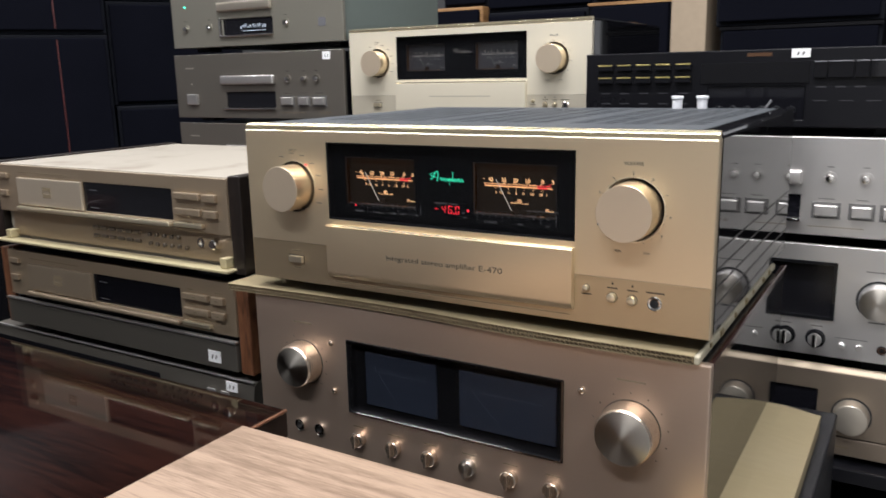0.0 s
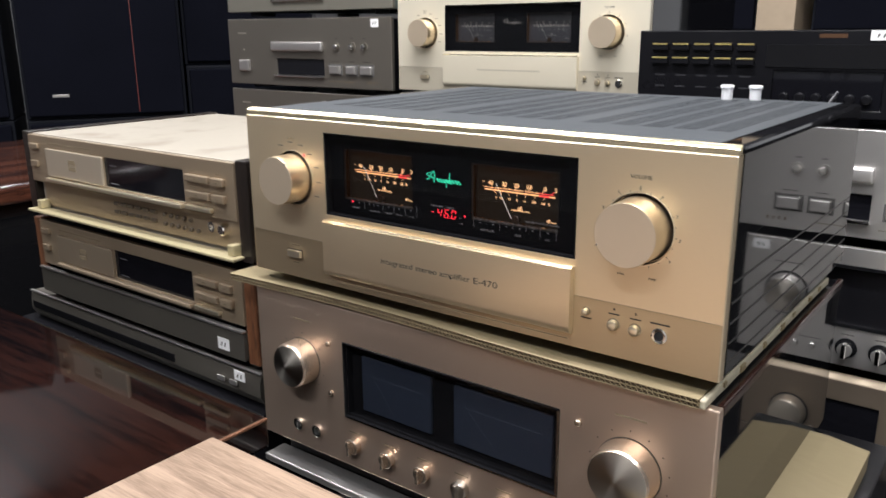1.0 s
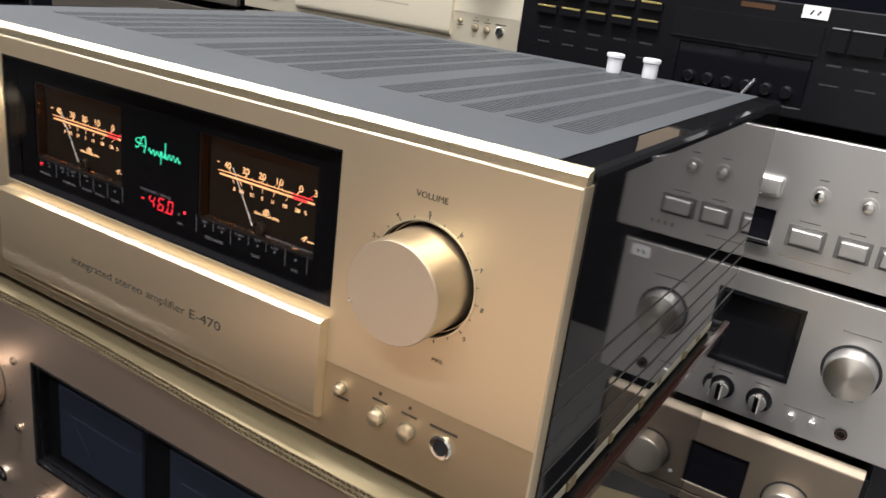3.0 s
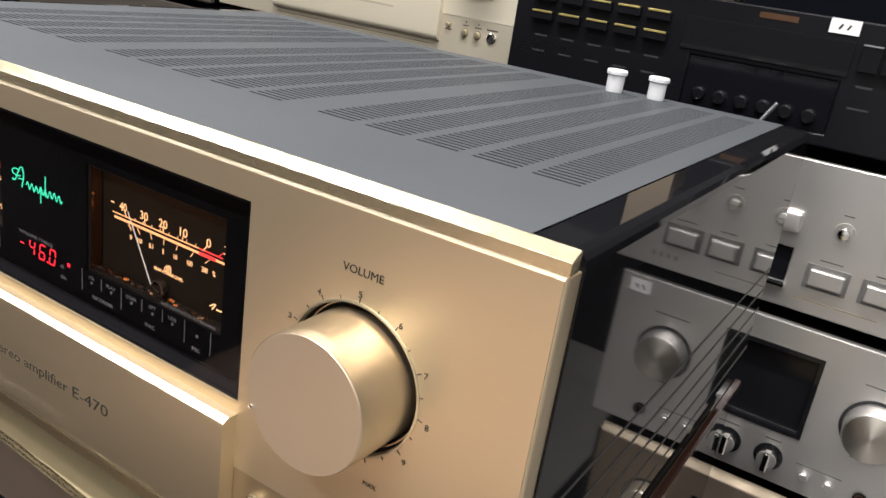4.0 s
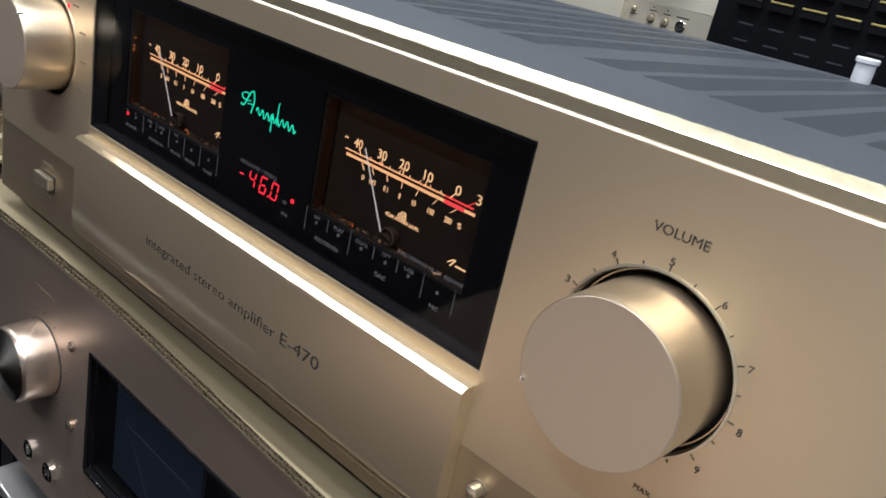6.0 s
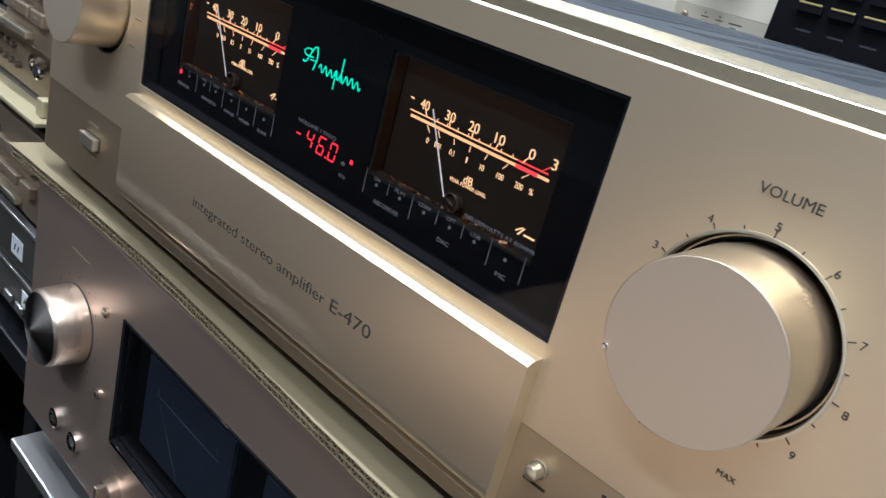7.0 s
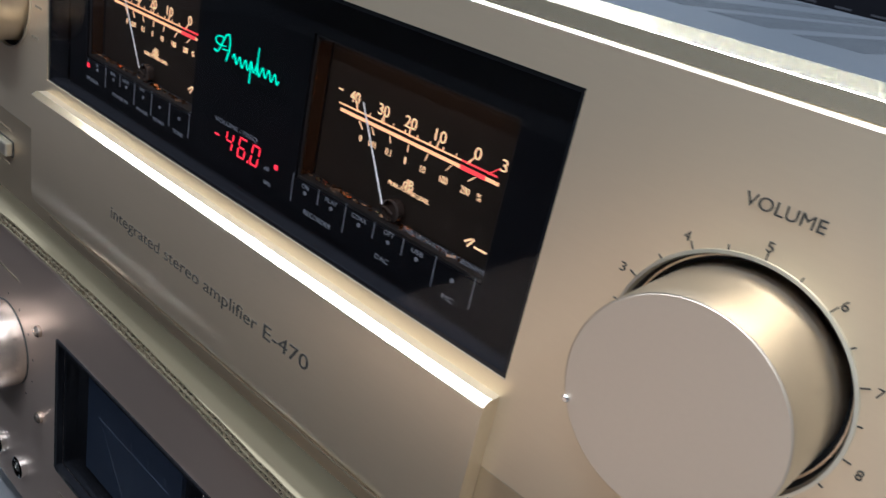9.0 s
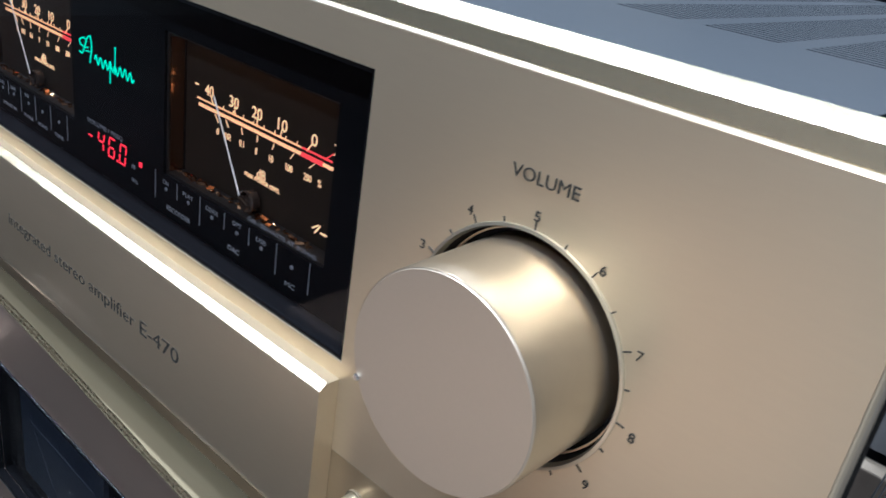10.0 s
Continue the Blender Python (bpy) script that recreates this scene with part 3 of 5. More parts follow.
        for text, x, z, h, w in (("VOLUME / FREQ", 0.2335, 0.7130, 0.0015, 0.0230), ("dB", 0.2512, 0.7062, 0.0014, 0.0024), ("kHz", 0.2522, 0.7018, 0.0014, 0.0034),
                                 ("ON", 0.2700, 0.7075, 0.0014, 0.0030), ("PLAY", 0.2820, 0.7075, 0.0014, 0.0052), ("RECORDER", 0.2770, 0.7000, 0.0015, 0.0125),
                                 ("COAX", 0.2940, 0.7075, 0.0014, 0.0060), ("OPT", 0.3060, 0.7080, 0.0014, 0.0040), ("DAC", 0.3050, 0.7000, 0.0015, 0.0052),
                                 ("USB", 0.3170, 0.7075, 0.0014, 0.0042), ("MC", 0.3300, 0.7002, 0.0015, 0.0040), ("0dB:180WATTS AT 8OHMS", 0.3250, 0.7118, 0.0013, 0.0285),
                                 ("A", 0.1352, 0.7072, 0.0013, 0.0011), ("B", 0.1425, 0.7072, 0.0013, 0.0011), ("SPEAKER", 0.1390, 0.7005, 0.0014, 0.0095),
                                 ("BAL", 0.1550, 0.7075, 0.0013, 0.0038), ("LINE", 0.1645, 0.7075, 0.0013, 0.0044), ("POWER IN", 0.1605, 0.7000, 0.0014, 0.0112),
                                 ("INV", 0.1762, 0.7080, 0.0013, 0.0033), ("PHASE", 0.1768, 0.7002, 0.0014, 0.0076), ("MONO", 0.1880, 0.7002, 0.0014, 0.0072),
                                 ("TONE", 0.2008, 0.7002, 0.0014, 0.0066)):
            part("printed_caption", words(text, x, y, z - h / 2, h, w, 0.0001), GLASS_PRINT, amp)
        for x in (0.2700, 0.2820, 0.2940, 0.3060, 0.3170, 0.3300, 0.1425, 0.1550, 0.1645, 0.1768, 0.1880, 0.2008):
            part("printed_dot", lathe(x, 0.7048, [(0.0006, y + 0.0002), (0.0006, y), (0, y)], 12), GLASS_PRINT, amp)
        for x, z0, z1 in ((0.2640, 0.700, 0.709), (0.2760, 0.7035, 0.7085), (0.2880, 0.700, 0.709), (0.3000, 0.7035, 0.7085), (0.3115, 0.7035, 0.7085), (0.3235, 0.700, 0.709),
                          (0.3370, 0.700, 0.709), (0.1490, 0.700, 0.709), (0.1598, 0.7035, 0.7085), (0.1705, 0.700, 0.709), (0.1825, 0.700, 0.709), (0.1945, 0.700, 0.709), (0.2070, 0.700, 0.709)):
            part("printed_line", bar(x, z0, x, z1, 0.0002, y), GLASS_PRINT, amp)
    # drop-down cover under the window
    flap = [(0.0002, 0.6848), (-0.0040, 0.6848), (-0.0061, 0.6833), (-0.0063, 0.6830), (-0.0063, 0.6400), (-0.0058, 0.6372), (-0.0044, 0.6350), (-0.0024, 0.6338), (0.0002, 0.6334)]
    cover = part("drop_cover", smooth(extrude_x(flap, 0.1040, 0.3540), 25), finish, amp, "satin champagne drop-down cover")
    part("cover_edge", extrude_x([(-0.0039, 0.6852), (-0.0038, 0.6846), (-0.0060, 0.6831), (-0.0064, 0.6835)], 0.1040, 0.3540), CAP, cover, "polished sloping top edge")
    if not lit:
        part("cover_caption", bar(0.1735, 0.6610, 0.2910, 0.6610, 0.0022, -0.0065), BAND_LIT, cover)
    if lit:
        part("cover_lettering", words("integrated stereo amplifier", 0.1735, -0.0063, 0.6594, 0.0047, 0.0930, start=True), INK, cover)
        part("cover_lettering", words("E-470", 0.2698, -0.0063, 0.6594, 0.0052, 0.0222, start=True), INK, cover)
    part("cover_slot", bar(0.1080, 0.6285, 0.3500, 0.6285, 0.0008, 0.0001), INK_SOFT, amp)
    # knobs
    for x, name in ((0.0635, "selector_knob"), (0.4005, "volume_knob")):
        part("knob_collar", collar(x, 0.7185, 0.0270, 0.0246, 0.0, 0.0085), finish, amp)
        part("knob_well", lathe(x, 0.7185, [(0.0257, 0.0003), (0.0256, -0.0005), (0.0249, -0.0006), (0.0245, 0.0004), (0.0245, 0.0010)], 72), GOLD_EDGE, amp, "fine bright ring")
        part("knob_gap", lathe(x, 0.7185, [(0.0245, 0.0010), (0.0245, 0.0070), (0.0, 0.0070)], 72), BLACK_MATT, amp, "dark well behind the knob")
        part("well_ring", lathe(x, 0.7185, [(0.0240, 0.0045), (0.0240, 0.0038), (0.0236, 0.0038), (0.0236, 0.0045)], 72), KNOB_SIDE, amp)
        k = knob(amp, name, x, 0.7185, 0.0218, 0.0065, -0.0222, KNOB_SIDE, KNOB_FACE, "round champagne knob with a flat face", foot=1.03, bevel=0.00032)
        if lit:
            a = radians(205 if name == "volume_knob" else 50)
            px, pz = x + 0.0212 * math.cos(a), 0.7185 + 0.0212 * math.sin(a)
            part("knob_pointer", lathe(px, pz, [(0.0008, -0.0200), (0.0008, -0.0226), (0.0005, -0.0230), (0, -0.0230)], 16), CHROME, k)
    for k in range(21):
        a = radians(250 - 16 * k)
        r0, r1 = 0.0257, 0.0274 if k % 2 == 0 else 0.0267
        part("dial_tick", bar(0.4005 + r0 * math.cos(a), 0.7185 + r0 * math.sin(a), 0.4005 + r1 * math.cos(a), 0.7185 + r1 * math.sin(a), 0.00028, -0.0002), INK, amp)
        if k % 2 == 0 and 0 < k < 20:
            part("dial_number", words(str(k // 2), 0.4005 + 0.0293 * math.cos(a), -0.0001, 0.7185 + 0.0293 * math.sin(a) - 0.0010, 0.0021, 0.0013 if k != 2 else 0.0005), INK, amp)
    part("dial_word", words("VOLUME", 0.4005, -0.0001, 0.7538, 0.0027, 0.0152), INK, amp)
    part("dial_word", words("MIN", 0.3895, -0.0001, 0.6855, 0.0016, 0.0046), INK, amp)
    part("dial_word", words("MAX", 0.4125, -0.0001, 0.6855, 0.0016, 0.0050), INK, amp)
    part("dial_word", words("INPUT", 0.0635, -0.0001, 0.7540, 0.0022, 0.0095), INK_SOFT, amp)
    for k in range(7):
        a = radians(118 - 24 * k)
        r = 0.0325
        if abs(math.degrees(a)) < 125:
            part("source_caption", bar(0.0635 + r * math.cos(a) - 0.003, 0.7185 + r * math.sin(a), 0.0635 + r * math.cos(a) + 0.003, 0.7185 + r * math.sin(a), 0.0009, -0.0001), INK_SOFT, amp)
    if lit:
        part("selector_lamp", lathe(0.0790, 0.7405, [(0.0010, 0.0003), (0.0010, -0.0004), (0, -0.0005)], 14), LED_RED, amp, "small red lamp")
    # switches and headphone socket
    power = part("power_button", box(0.0524, 0.0696, -0.0034, 0.0003, 0.6428, 0.6495, 0.0008), GOLD_EDGE, amp, "oblong champagne power button")
    part("button_gap", framed(0.0517, 0.0703, 0.6421, 0.6502, [(0.0523, 0.0697, 0.6427, 0.6496)], -0.0002, 0.0003), INK, power)
    part("switch_caption", bar(0.0560, 0.6545, 0.0665, 0.6545, 0.0012, 0.0001), INK_SOFT, amp)
    part("switch_caption", bar(0.0570, 0.6375, 0.0650, 0.6375, 0.0010, 0.0001), INK_SOFT, amp)
    for x, z, r in ((0.3645, 0.6530, 0.0024), (0.3860, 0.6475, 0.0036), (0.4022, 0.6470, 0.0036)):
        b = part("push_button", lathe(x, z, [(r, 0.0003), (r, -0.0035), (r * 0.9, -0.0042), (r * 0.5, -0.0046), (0, -0.0047)], 32), GOLD_EDGE, amp, "small round push button")
        part("button_ring", lathe(x, z, [(r * 1.28, 0.0004), (r * 1.28, -0.0004), (r * 1.05, -0.0004), (r * 1.05, 0.0004)], 32), INK_SOFT, b)
        part("switch_caption", bar(x - 0.0042, z + 0.0075 if r > 0.003 else z - 0.0052, x + 0.0042, z + 0.0075 if r > 0.003 else z - 0.0052, 0.0010, 0.0001), INK, amp)
        part("switch_caption", bar(x - 0.0007, z + 0.0112, x + 0.0007, z + 0.0112, 0.0016, 0.0001), INK, amp)
    sock = part("headphone_socket", lathe(0.4200, 0.6465, [(0.0056, 0.0003), (0.0056, -0.0009), (0.0047, -0.0014), (0.0036, -0.0012), (0.0034, 0.006), (0, 0.006)], 40), CHROME, amp, "chromed headphone socket")
    part("socket_hole", lathe(0.4200, 0.6465, [(0.0035, -0.0006), (0.0033, -0.0007), (0, -0.0007)], 32), BLACK_MATT, sock)
    part("switch_caption", bar(0.4130, 0.6548, 0.4270, 0.6548, 0.0012, 0.0001), INK, amp)
    # case: vented lid, lacquered sides, back, floor and feet
    if detail:
        xs, ys = [0.0180], []
        cols = [(x0 + 0.0243 * k, x0 + 0.0243 * k + 0.0184) for x0 in (0.0475, 0.1830, 0.3185) for k in range(5)]
        for a, b in cols:
            xs += [a, b]
        xs.append(0.4470)
        rows = [(0.0690 + 0.0043 * k, 0.0690 + 0.0043 * k + 0.0020) for k in range(61)]
        ys = [0.0068] + [v for r in rows for v in r] + [0.3480]
        bm = bmesh.new()
        z0, z1 = 0.7780, 0.7788
        grid = [[bm.verts.new((x, y, z1)) for y in ys] for x in xs]
        low = [[bm.verts.new((x, y, z0)) for y in ys] for x in xs]
        for i in range(len(xs) - 1):
            for j in range(len(ys) - 1):
                if i % 2 == 1 and j % 2 == 1:
                    bm.faces.new((grid[i][j], grid[i][j + 1], low[i][j + 1], low[i][j]))
                    bm.faces.new((grid[i + 1][j], low[i + 1][j], low[i + 1][j + 1], grid[i + 1][j + 1]))
                    bm.faces.new((grid[i][j], low[i][j], low[i + 1][j], grid[i + 1][j]))
                    bm.faces.new((grid[i][j + 1], grid[i + 1][j + 1], low[i + 1][j + 1], low[i][j + 1]))
                else:
                    bm.faces.new((grid[i][j], grid[i + 1][j], grid[i + 1][j + 1], grid[i][j + 1]))
        lid = part("vented_lid", bm, GREY_TOP, amp, "grey steel lid with rows of vent slots")
    else:
        lid = part("lid", box(0.0180, 0.4470, 0.0068, 0.3480, 0.7764, 0.7788), GREY_TOP, amp)
    # black block added under the slots for the shade inside the case
    part("slot_shade", box(0.0200, 0.4450, 0.0220, 0.3450, 0.7600, 0.7690), WELL, amp)
    for s in (0, 1):
        out = [(0.4472, 0.7784), (0.4590, 0.7782), (0.4618, 0.7774), (0.4630, 0.7758), (0.4634, 0.7735)]
        zs = [0.6900, 0.6760, 0.6620, 0.6480, 0.6340]
        out += [(0.4634, 0.6260), (0.4620, 0.6240), (0.4472, 0.6240)]
        if s == 0:
            out = [(0.465 - x, z) for x, z in out]
        part("side_panel", extrude_y(out, 0.0090, 0.3500), BLACK_GLOSS, amp, "glossy black side panel, its lit grooves drawn as grey strips")
        # no grooves are cut; grey strips paint the light they catch
        for z in zs:
            x = 0.4633 if s else 0.0014
            part("groove_glint", box(x, x + 0.0003, 0.0095, 0.3495, z - 0.0007, z + 0.0007), GROOVE_GLINT, amp, "grey strip for the light caught by a side groove")
    part("back_plate", box(0.0182, 0.4468, 0.3455, 0.3478, 0.6245, 0.7770), BLACK_SATIN, amp)
    part("bottom_plate", box(0.0182, 0.4468, 0.0090, 0.3450, 0.6242, 0.6262), BLACK_SATIN, amp)
    for x in (0.045, 0.420):
        for yy in (0.055, 0.310):
            bm = lathe(0, 0, [(0, 0.0), (0.022, 0.0), (0.0235, 0.0110), (0.022, 0.0132), (0, 0.0132)], 24)
            bmesh.ops.transform(bm, matrix=pose(x, yy, 0.6110, 90), verts=bm.verts)
            part("foot", bm, BLACK_MATT, amp)
    return amp


# same champagne, paler and more diffuse to stand for stronger light on it
CHAMPAGNE_LIT = material("lit_champagne_anodised", (0.76, 0.70, 0.56), 0.40, 0.4, 0.02, 900, 0.03, (0.15, 1, 1), 0.05)
main_amplifier = gold_amplifier(True, "champagne gold stereo amplifier, lit meters, standing on cardboard", GOLD)
rear_amplifier = gold_amplifier(False, "champagne gold amplifier with dark unlit meters, on a rack", CHAMPAGNE_LIT, detail=False)
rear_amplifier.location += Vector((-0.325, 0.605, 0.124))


# ---- the stack under and beside the main amplifier ----
def corrugated_sheet(name, x0, x1, y0, y1, z0, thick, label, ragged):
    """Double-wall cardboard: liners with a wavy core between them, visible at the front edge."""
    sheet = thing(name, (x0 + x1) / 2, (y0 + y1) / 2, z0, label, "cardboard")
    rnd = random.Random(5)
    t = 0.0005

    def front(x):
        """The front edge lies a little askew."""
        return y0 + 0.0045 * math.exp(-((x - 0.13) / 0.13) ** 2)

    def lift(x):
        """It curls up between the feet that press it down."""
        return 0.0018 * math.exp(-((x - 0.15) / 0.13) ** 2)

    def liner(z, back):
        bm = bmesh.new()
        n = 60
        top, low = [], []
        for k in range(n + 1):
            x = x0 + (x1 - x0) * k / n
            y = front(x) + back + ragged * (rnd.random() - 0.5)
            z_off = 0.00012 * math.sin(k * 0.23) + lift(x)
            top.append((bm.verts.new((x, y, z + t + z_off)), bm.verts.new((x, y0 + 0.030, z + t)), bm.verts.new((x, y1, z + t))))
            low.append((bm.verts.new((x, y, z + z_off)), bm.verts.new((x, y0 + 0.030, z)), bm.verts.new((x, y1, z))))
        for k in range(n):
            for j in (0, 1):
                bm.faces.new((top[k][j], top[k + 1][j], top[k + 1][j + 1], top[k][j + 1]))
                bm.faces.new((low[k][j], low[k][j + 1], low[k + 1][j + 1], low[k + 1][j]))
            bm.faces.new((top[k][0], low[k][0], low[k + 1][0], top[k + 1][0]))
        for e in (0, -1):
            for j in (0, 1):
                bm.faces.new((top[e][j], top[e][j + 1], low[e][j + 1], low[e][j]))
        bmesh.ops.recalc_face_normals(bm, faces=bm.faces)
        return bm

    step = (thick - t) / 2
    for k in range(3):
        part("paper_liner", liner(z0 + k * step, (0.0010, 0.0006, 0.0)[k]), CARD, sheet)
    for k in range(2):
        bm = bmesh.new()
        n = int((x1 - x0) / 0.0010)
        rows = []
        for j in range(n + 1):
            x = x0 + (x1 - x0) * j / n
            z = z0 + k * step + t + (step - t) * (0.5 + 0.46 * math.sin(j * math.pi / 2 + k + 0.3 * math.sin(j * 0.11)))
            y = front(x) + (0.0010, 0.0006)[k] + 0.0005 * rnd.random()
            up = lift(x)
            rows.append((bm.verts.new((x, y, z + up)), bm.verts.new((x, y0 + 0.03, z)), bm.verts.new((x, y, z + up - 0.0006)), bm.verts.new((x, y0 + 0.03, z - 0.0006))))
        for a, b in zip(rows, rows[1:]):
            bm.faces.new((a[0], b[0], b[1], a[1]))
            bm.faces.new((a[2], a[3], b[3], b[2]))
            bm.faces.new((a[0], a[2], b[2], b[0]))
        part("wavy_core", bm, CARD_DARK, sheet)
        # dark backing strip that stands for the shade inside the flutes
        bm = bmesh.new()
        for j in range(60):
            xa, xb = x0 + (x1 - x0) * j / 60, x0 + (x1 - x0) * (j + 1) / 60
            zc = z0 + k * step + t
            bm.faces.new([bm.verts.new((x, front(x) + (0.0020, 0.0016)[k], z + lift(x) * 0.9)) for x, z in ((xa, zc), (xb, zc), (xb, zc + step - t), (xa, zc + step - t))])
        part("core_shade", bm, CARD_SHADE, sheet)
    return sheet


corrugated_sheet("cardboard_sheet", -0.034, 0.4525, -0.0065, 0.335, 0.6037, 0.0073, "torn double-wall cardboard sheet between the two amplifiers", 0.0006)
rnd = random.Random(9)
part("side_edge", box(0.4526, 0.4568, -0.0052, 0.335, 0.6040, 0.6108, 0.0012), CARD_LIT, bpy.data.objects["cardboard_sheet"], "cardboard edge, painted pale for the light on it")
for k in range(7):
    y = 0.02 + 0.045 * k + 0.02 * rnd.random()
    part("torn_scrap", box(0.4566, 0.4572 + 0.002 * rnd.random(), y, y + 0.004 + 0.006 * rnd.random(), 0.6060 + 0.002 * rnd.random(), 0.6112), CARD, bpy.data.objects["cardboard_sheet"])


def rose_amplifier():
    amp = thing("power_amplifier", 0.2325, 0.19, 0.4385, "rose gold amplifier with two dark unlit meters under cardboard", "amplifier")
    part("front_panel", framed(0.0, 0.465, 0.4440, 0.6030, [(0.1185, 0.3450, 0.4960, 0.5690)], 0.0, 0.0090, 0.0012), ROSE, amp)
    win = part("meter_window", framed(0.1172, 0.3463, 0.4947, 0.5703, [(0.1190, 0.3445, 0.4965, 0.5685)], -0.0010, 0.0030, 0.0005), BLACK_GLOSS, amp, "black bevelled window frame")
    # chrome strips draw the highlights on the frame's right and lower sides
    part("edge_highlight", box(0.3446, 0.3460, -0.0014, -0.0009, 0.4965, 0.5690), CHROME, win, "chrome strip for the highlight on the frame")
    part("edge_highlight", box(0.1200, 0.3445, -0.0014, -0.0009, 0.4950, 0.4962), CHROME, win, "chrome strip for the highlight on the frame")
    part("window_well", box(0.1190, 0.3445, 0.0100, 0.0125, 0.4965, 0.5685), BLACK_MATT, win)
    part("well_lining", framed(0.1188, 0.3447, 0.4963, 0.5687, [(0.1205, 0.3430, 0.4980, 0.5670)], 0.0030, 0.0100), BLACK_GLOSS, win)
    for x0, x1 in ((0.1345, 0.2155), (0.2405, 0.3365)):
        m = part("meter_face", box(x0, x1, 0.0070, 0.0098, 0.5040, 0.5580, 0.0003), BLUE_GREY, amp, "dark blue-grey unlit meter")
        part("meter_scale", bar(x0 + 0.010, 0.5400, x1 - 0.010, 0.5395, 0.0006, 0.0068), BLUE_PRINT, m)
        for k in range(9):
            x = x0 + 0.012 + (x1 - x0 - 0.024) * k / 8
            part("scale_mark", bar(x, 0.5415, x, 0.5440 if k % 2 else 0.5455, 0.0005, 0.0068), BLUE_PRINT, m)
        part("needle", bar(x0 + 0.016, 0.5380, (x0 + x1) / 2, 0.5060, 0.0002, 0.0062), BLUE_PRINT, m)
    part("window_caption", bar(0.1900, 0.5630, 0.2500, 0.5630, 0.0016, 0.0096), INK_SOFT, amp)
    part("window_caption", bar(0.2010, 0.5600, 0.2700, 0.5600, 0.0009, 0.0096), INK_SOFT, amp)
    pane = part("window_pane", box(0.1200, 0.3435, 0.0032, 0.0044, 0.4975, 0.5675), PANE, win, "clear glass pane")
    pane.visible_shadow = False
    for x, r, name in ((0.0630, 0.0220, "selector_knob"), (0.4035, 0.0242, "volume_knob")):
        knob(amp, name, x, 0.5385, r, -0.0003, -0.0200, KNOB_ROSE, SPUN, "turned knob with a spun conical face", 72, 0.0045, 0.0016)
        # ink-dark ring drawn for the shadow round the knob's foot
        part("knob_shadow_gap", lathe(x, 0.5385, [(r * 1.06, 0.0002), (r * 1.06, -0.0006), (r * 1.02, -0.0006), (r * 1.02, 0.0002)], 60), INK, amp)
        for k in range(11):
            a = radians(225 - 27 * k)
            part("dial_dot", lathe(x + 1.3 * r * math.cos(a), 0.5385 + 1.3 * r * math.sin(a), [(0.0006, 0.0002), (0.0006, -0.0001), (0, -0.0001)], 8), INK, amp)
        part("dial_caption", bar(x - 0.012, 0.5800, x + 0.012, 0.5800, 0.0013, -0.0001), INK_SOFT, amp)
    for k, x in enumerate((0.1290, 0.1710, 0.2120, 0.2535, 0.2960, 0.3370)):
        s = part("small_knob", lathe(x, 0.4685, [(0.0078, 0.0002), (0.0078, -0.0060), (0.0070, -0.0068), (0, -0.0070)], 32), SPUN if k == 3 else KNOB_ROSE, amp, "small turned knob with a grip bar")
        part("grip_bar", box(x - 0.0016, x + 0.0016, -0.0115, -0.0065, 0.4615, 0.4755, 0.0006), SPUN if k == 3 else KNOB_ROSE, s)
        part("small_caption", bar(x - 0.007, 0.4808, x + 0.007, 0.4808, 0.0010, -0.0001), INK_SOFT, amp)
    for x in (0.0530, 0.0790):
        j = part("headphone_socket", lathe(x, 0.4680, [(0.0062, 0.0002), (0.0062, -0.0030), (0.0050, -0.0036), (0.0036, -0.0030), (0.0034, -0.0006), (0, -0.0006)], 32), CHROME, amp)
        part("socket_hole", lathe(x, 0.4680, [(0.0034, -0.0008), (0, -0.0009)], 24), BLACK_MATT, j)
    for x, z in ((0.0985, 0.5640), (0.1000, 0.5140), (0.3620, 0.5640)):
        part("small_lamp", lathe(x, z, [(0.0030, 0.0002), (0.0030, -0.0016), (0.0018, -0.0026), (0, -0.0028)], 24), KNOB_ROSE, amp)
    part("case", box(0.0020, 0.4630, 0.0092, 0.3640, 0.4460, 0.6020, 0.0020), BLACK_GLOSS, amp, "glossy black metal case")
    part("case_edge", box(0.4600, 0.4650, 0.0100, 0.3640, 0.5955, 0.6035, 0.0012), CASE_EDGE, amp)
    for x in (0.05, 0.415):
        for y in (0.05, 0.33):
            part("foot", box(x - 0.018, x + 0.018, y - 0.018, y + 0.018, 0.4385, 0.4458, 0.003), BLACK_MATT, amp)
    return amp


BLUE_GREY = material("unlit_meter_plate", (0.018, 0.023, 0.036), 0.35, 0, 0.15, 90, 0.02, (0.4, 1, 3))
BLUE_PRINT = material("unlit_meter_print", (0.030, 0.037, 0.052), 0.5, 0, 0.1, 90, 0.0)
KNOB_ROSE = material("turned_rose_gold", (0.62, 0.50, 0.39), 0.24, 0.92, 0.03, 400, 0.0)
SPUN = spun(material("spun_metal", (0.58, 0.54, 0.48), 0.30, 1.0, 0.03, 300, 0.0))
CASE_EDGE = material("case_edge_lacquer", (0.035, 0.016, 0.012), 0.12, 0.3, 0.1, 60, 0.0)
rose_amplifier()

# card flap sticking out beside the lower amplifier
flap = thing("cardboard_flap", 0.475, 0.10, 0.4300, "folded pale cardboard flap beside the lower amplifier", "cardboard")
bm = box(0.4330, 0.5180, -0.10, 0.3040, 0.4555, 0.4600, 0.0006)
bmesh.ops.bisect_plane(bm, geom=list(bm.verts) + list(bm.edges) + list(bm.faces), plane_co=(0.48, 0, 0), plane_no=(1, 0, 0))
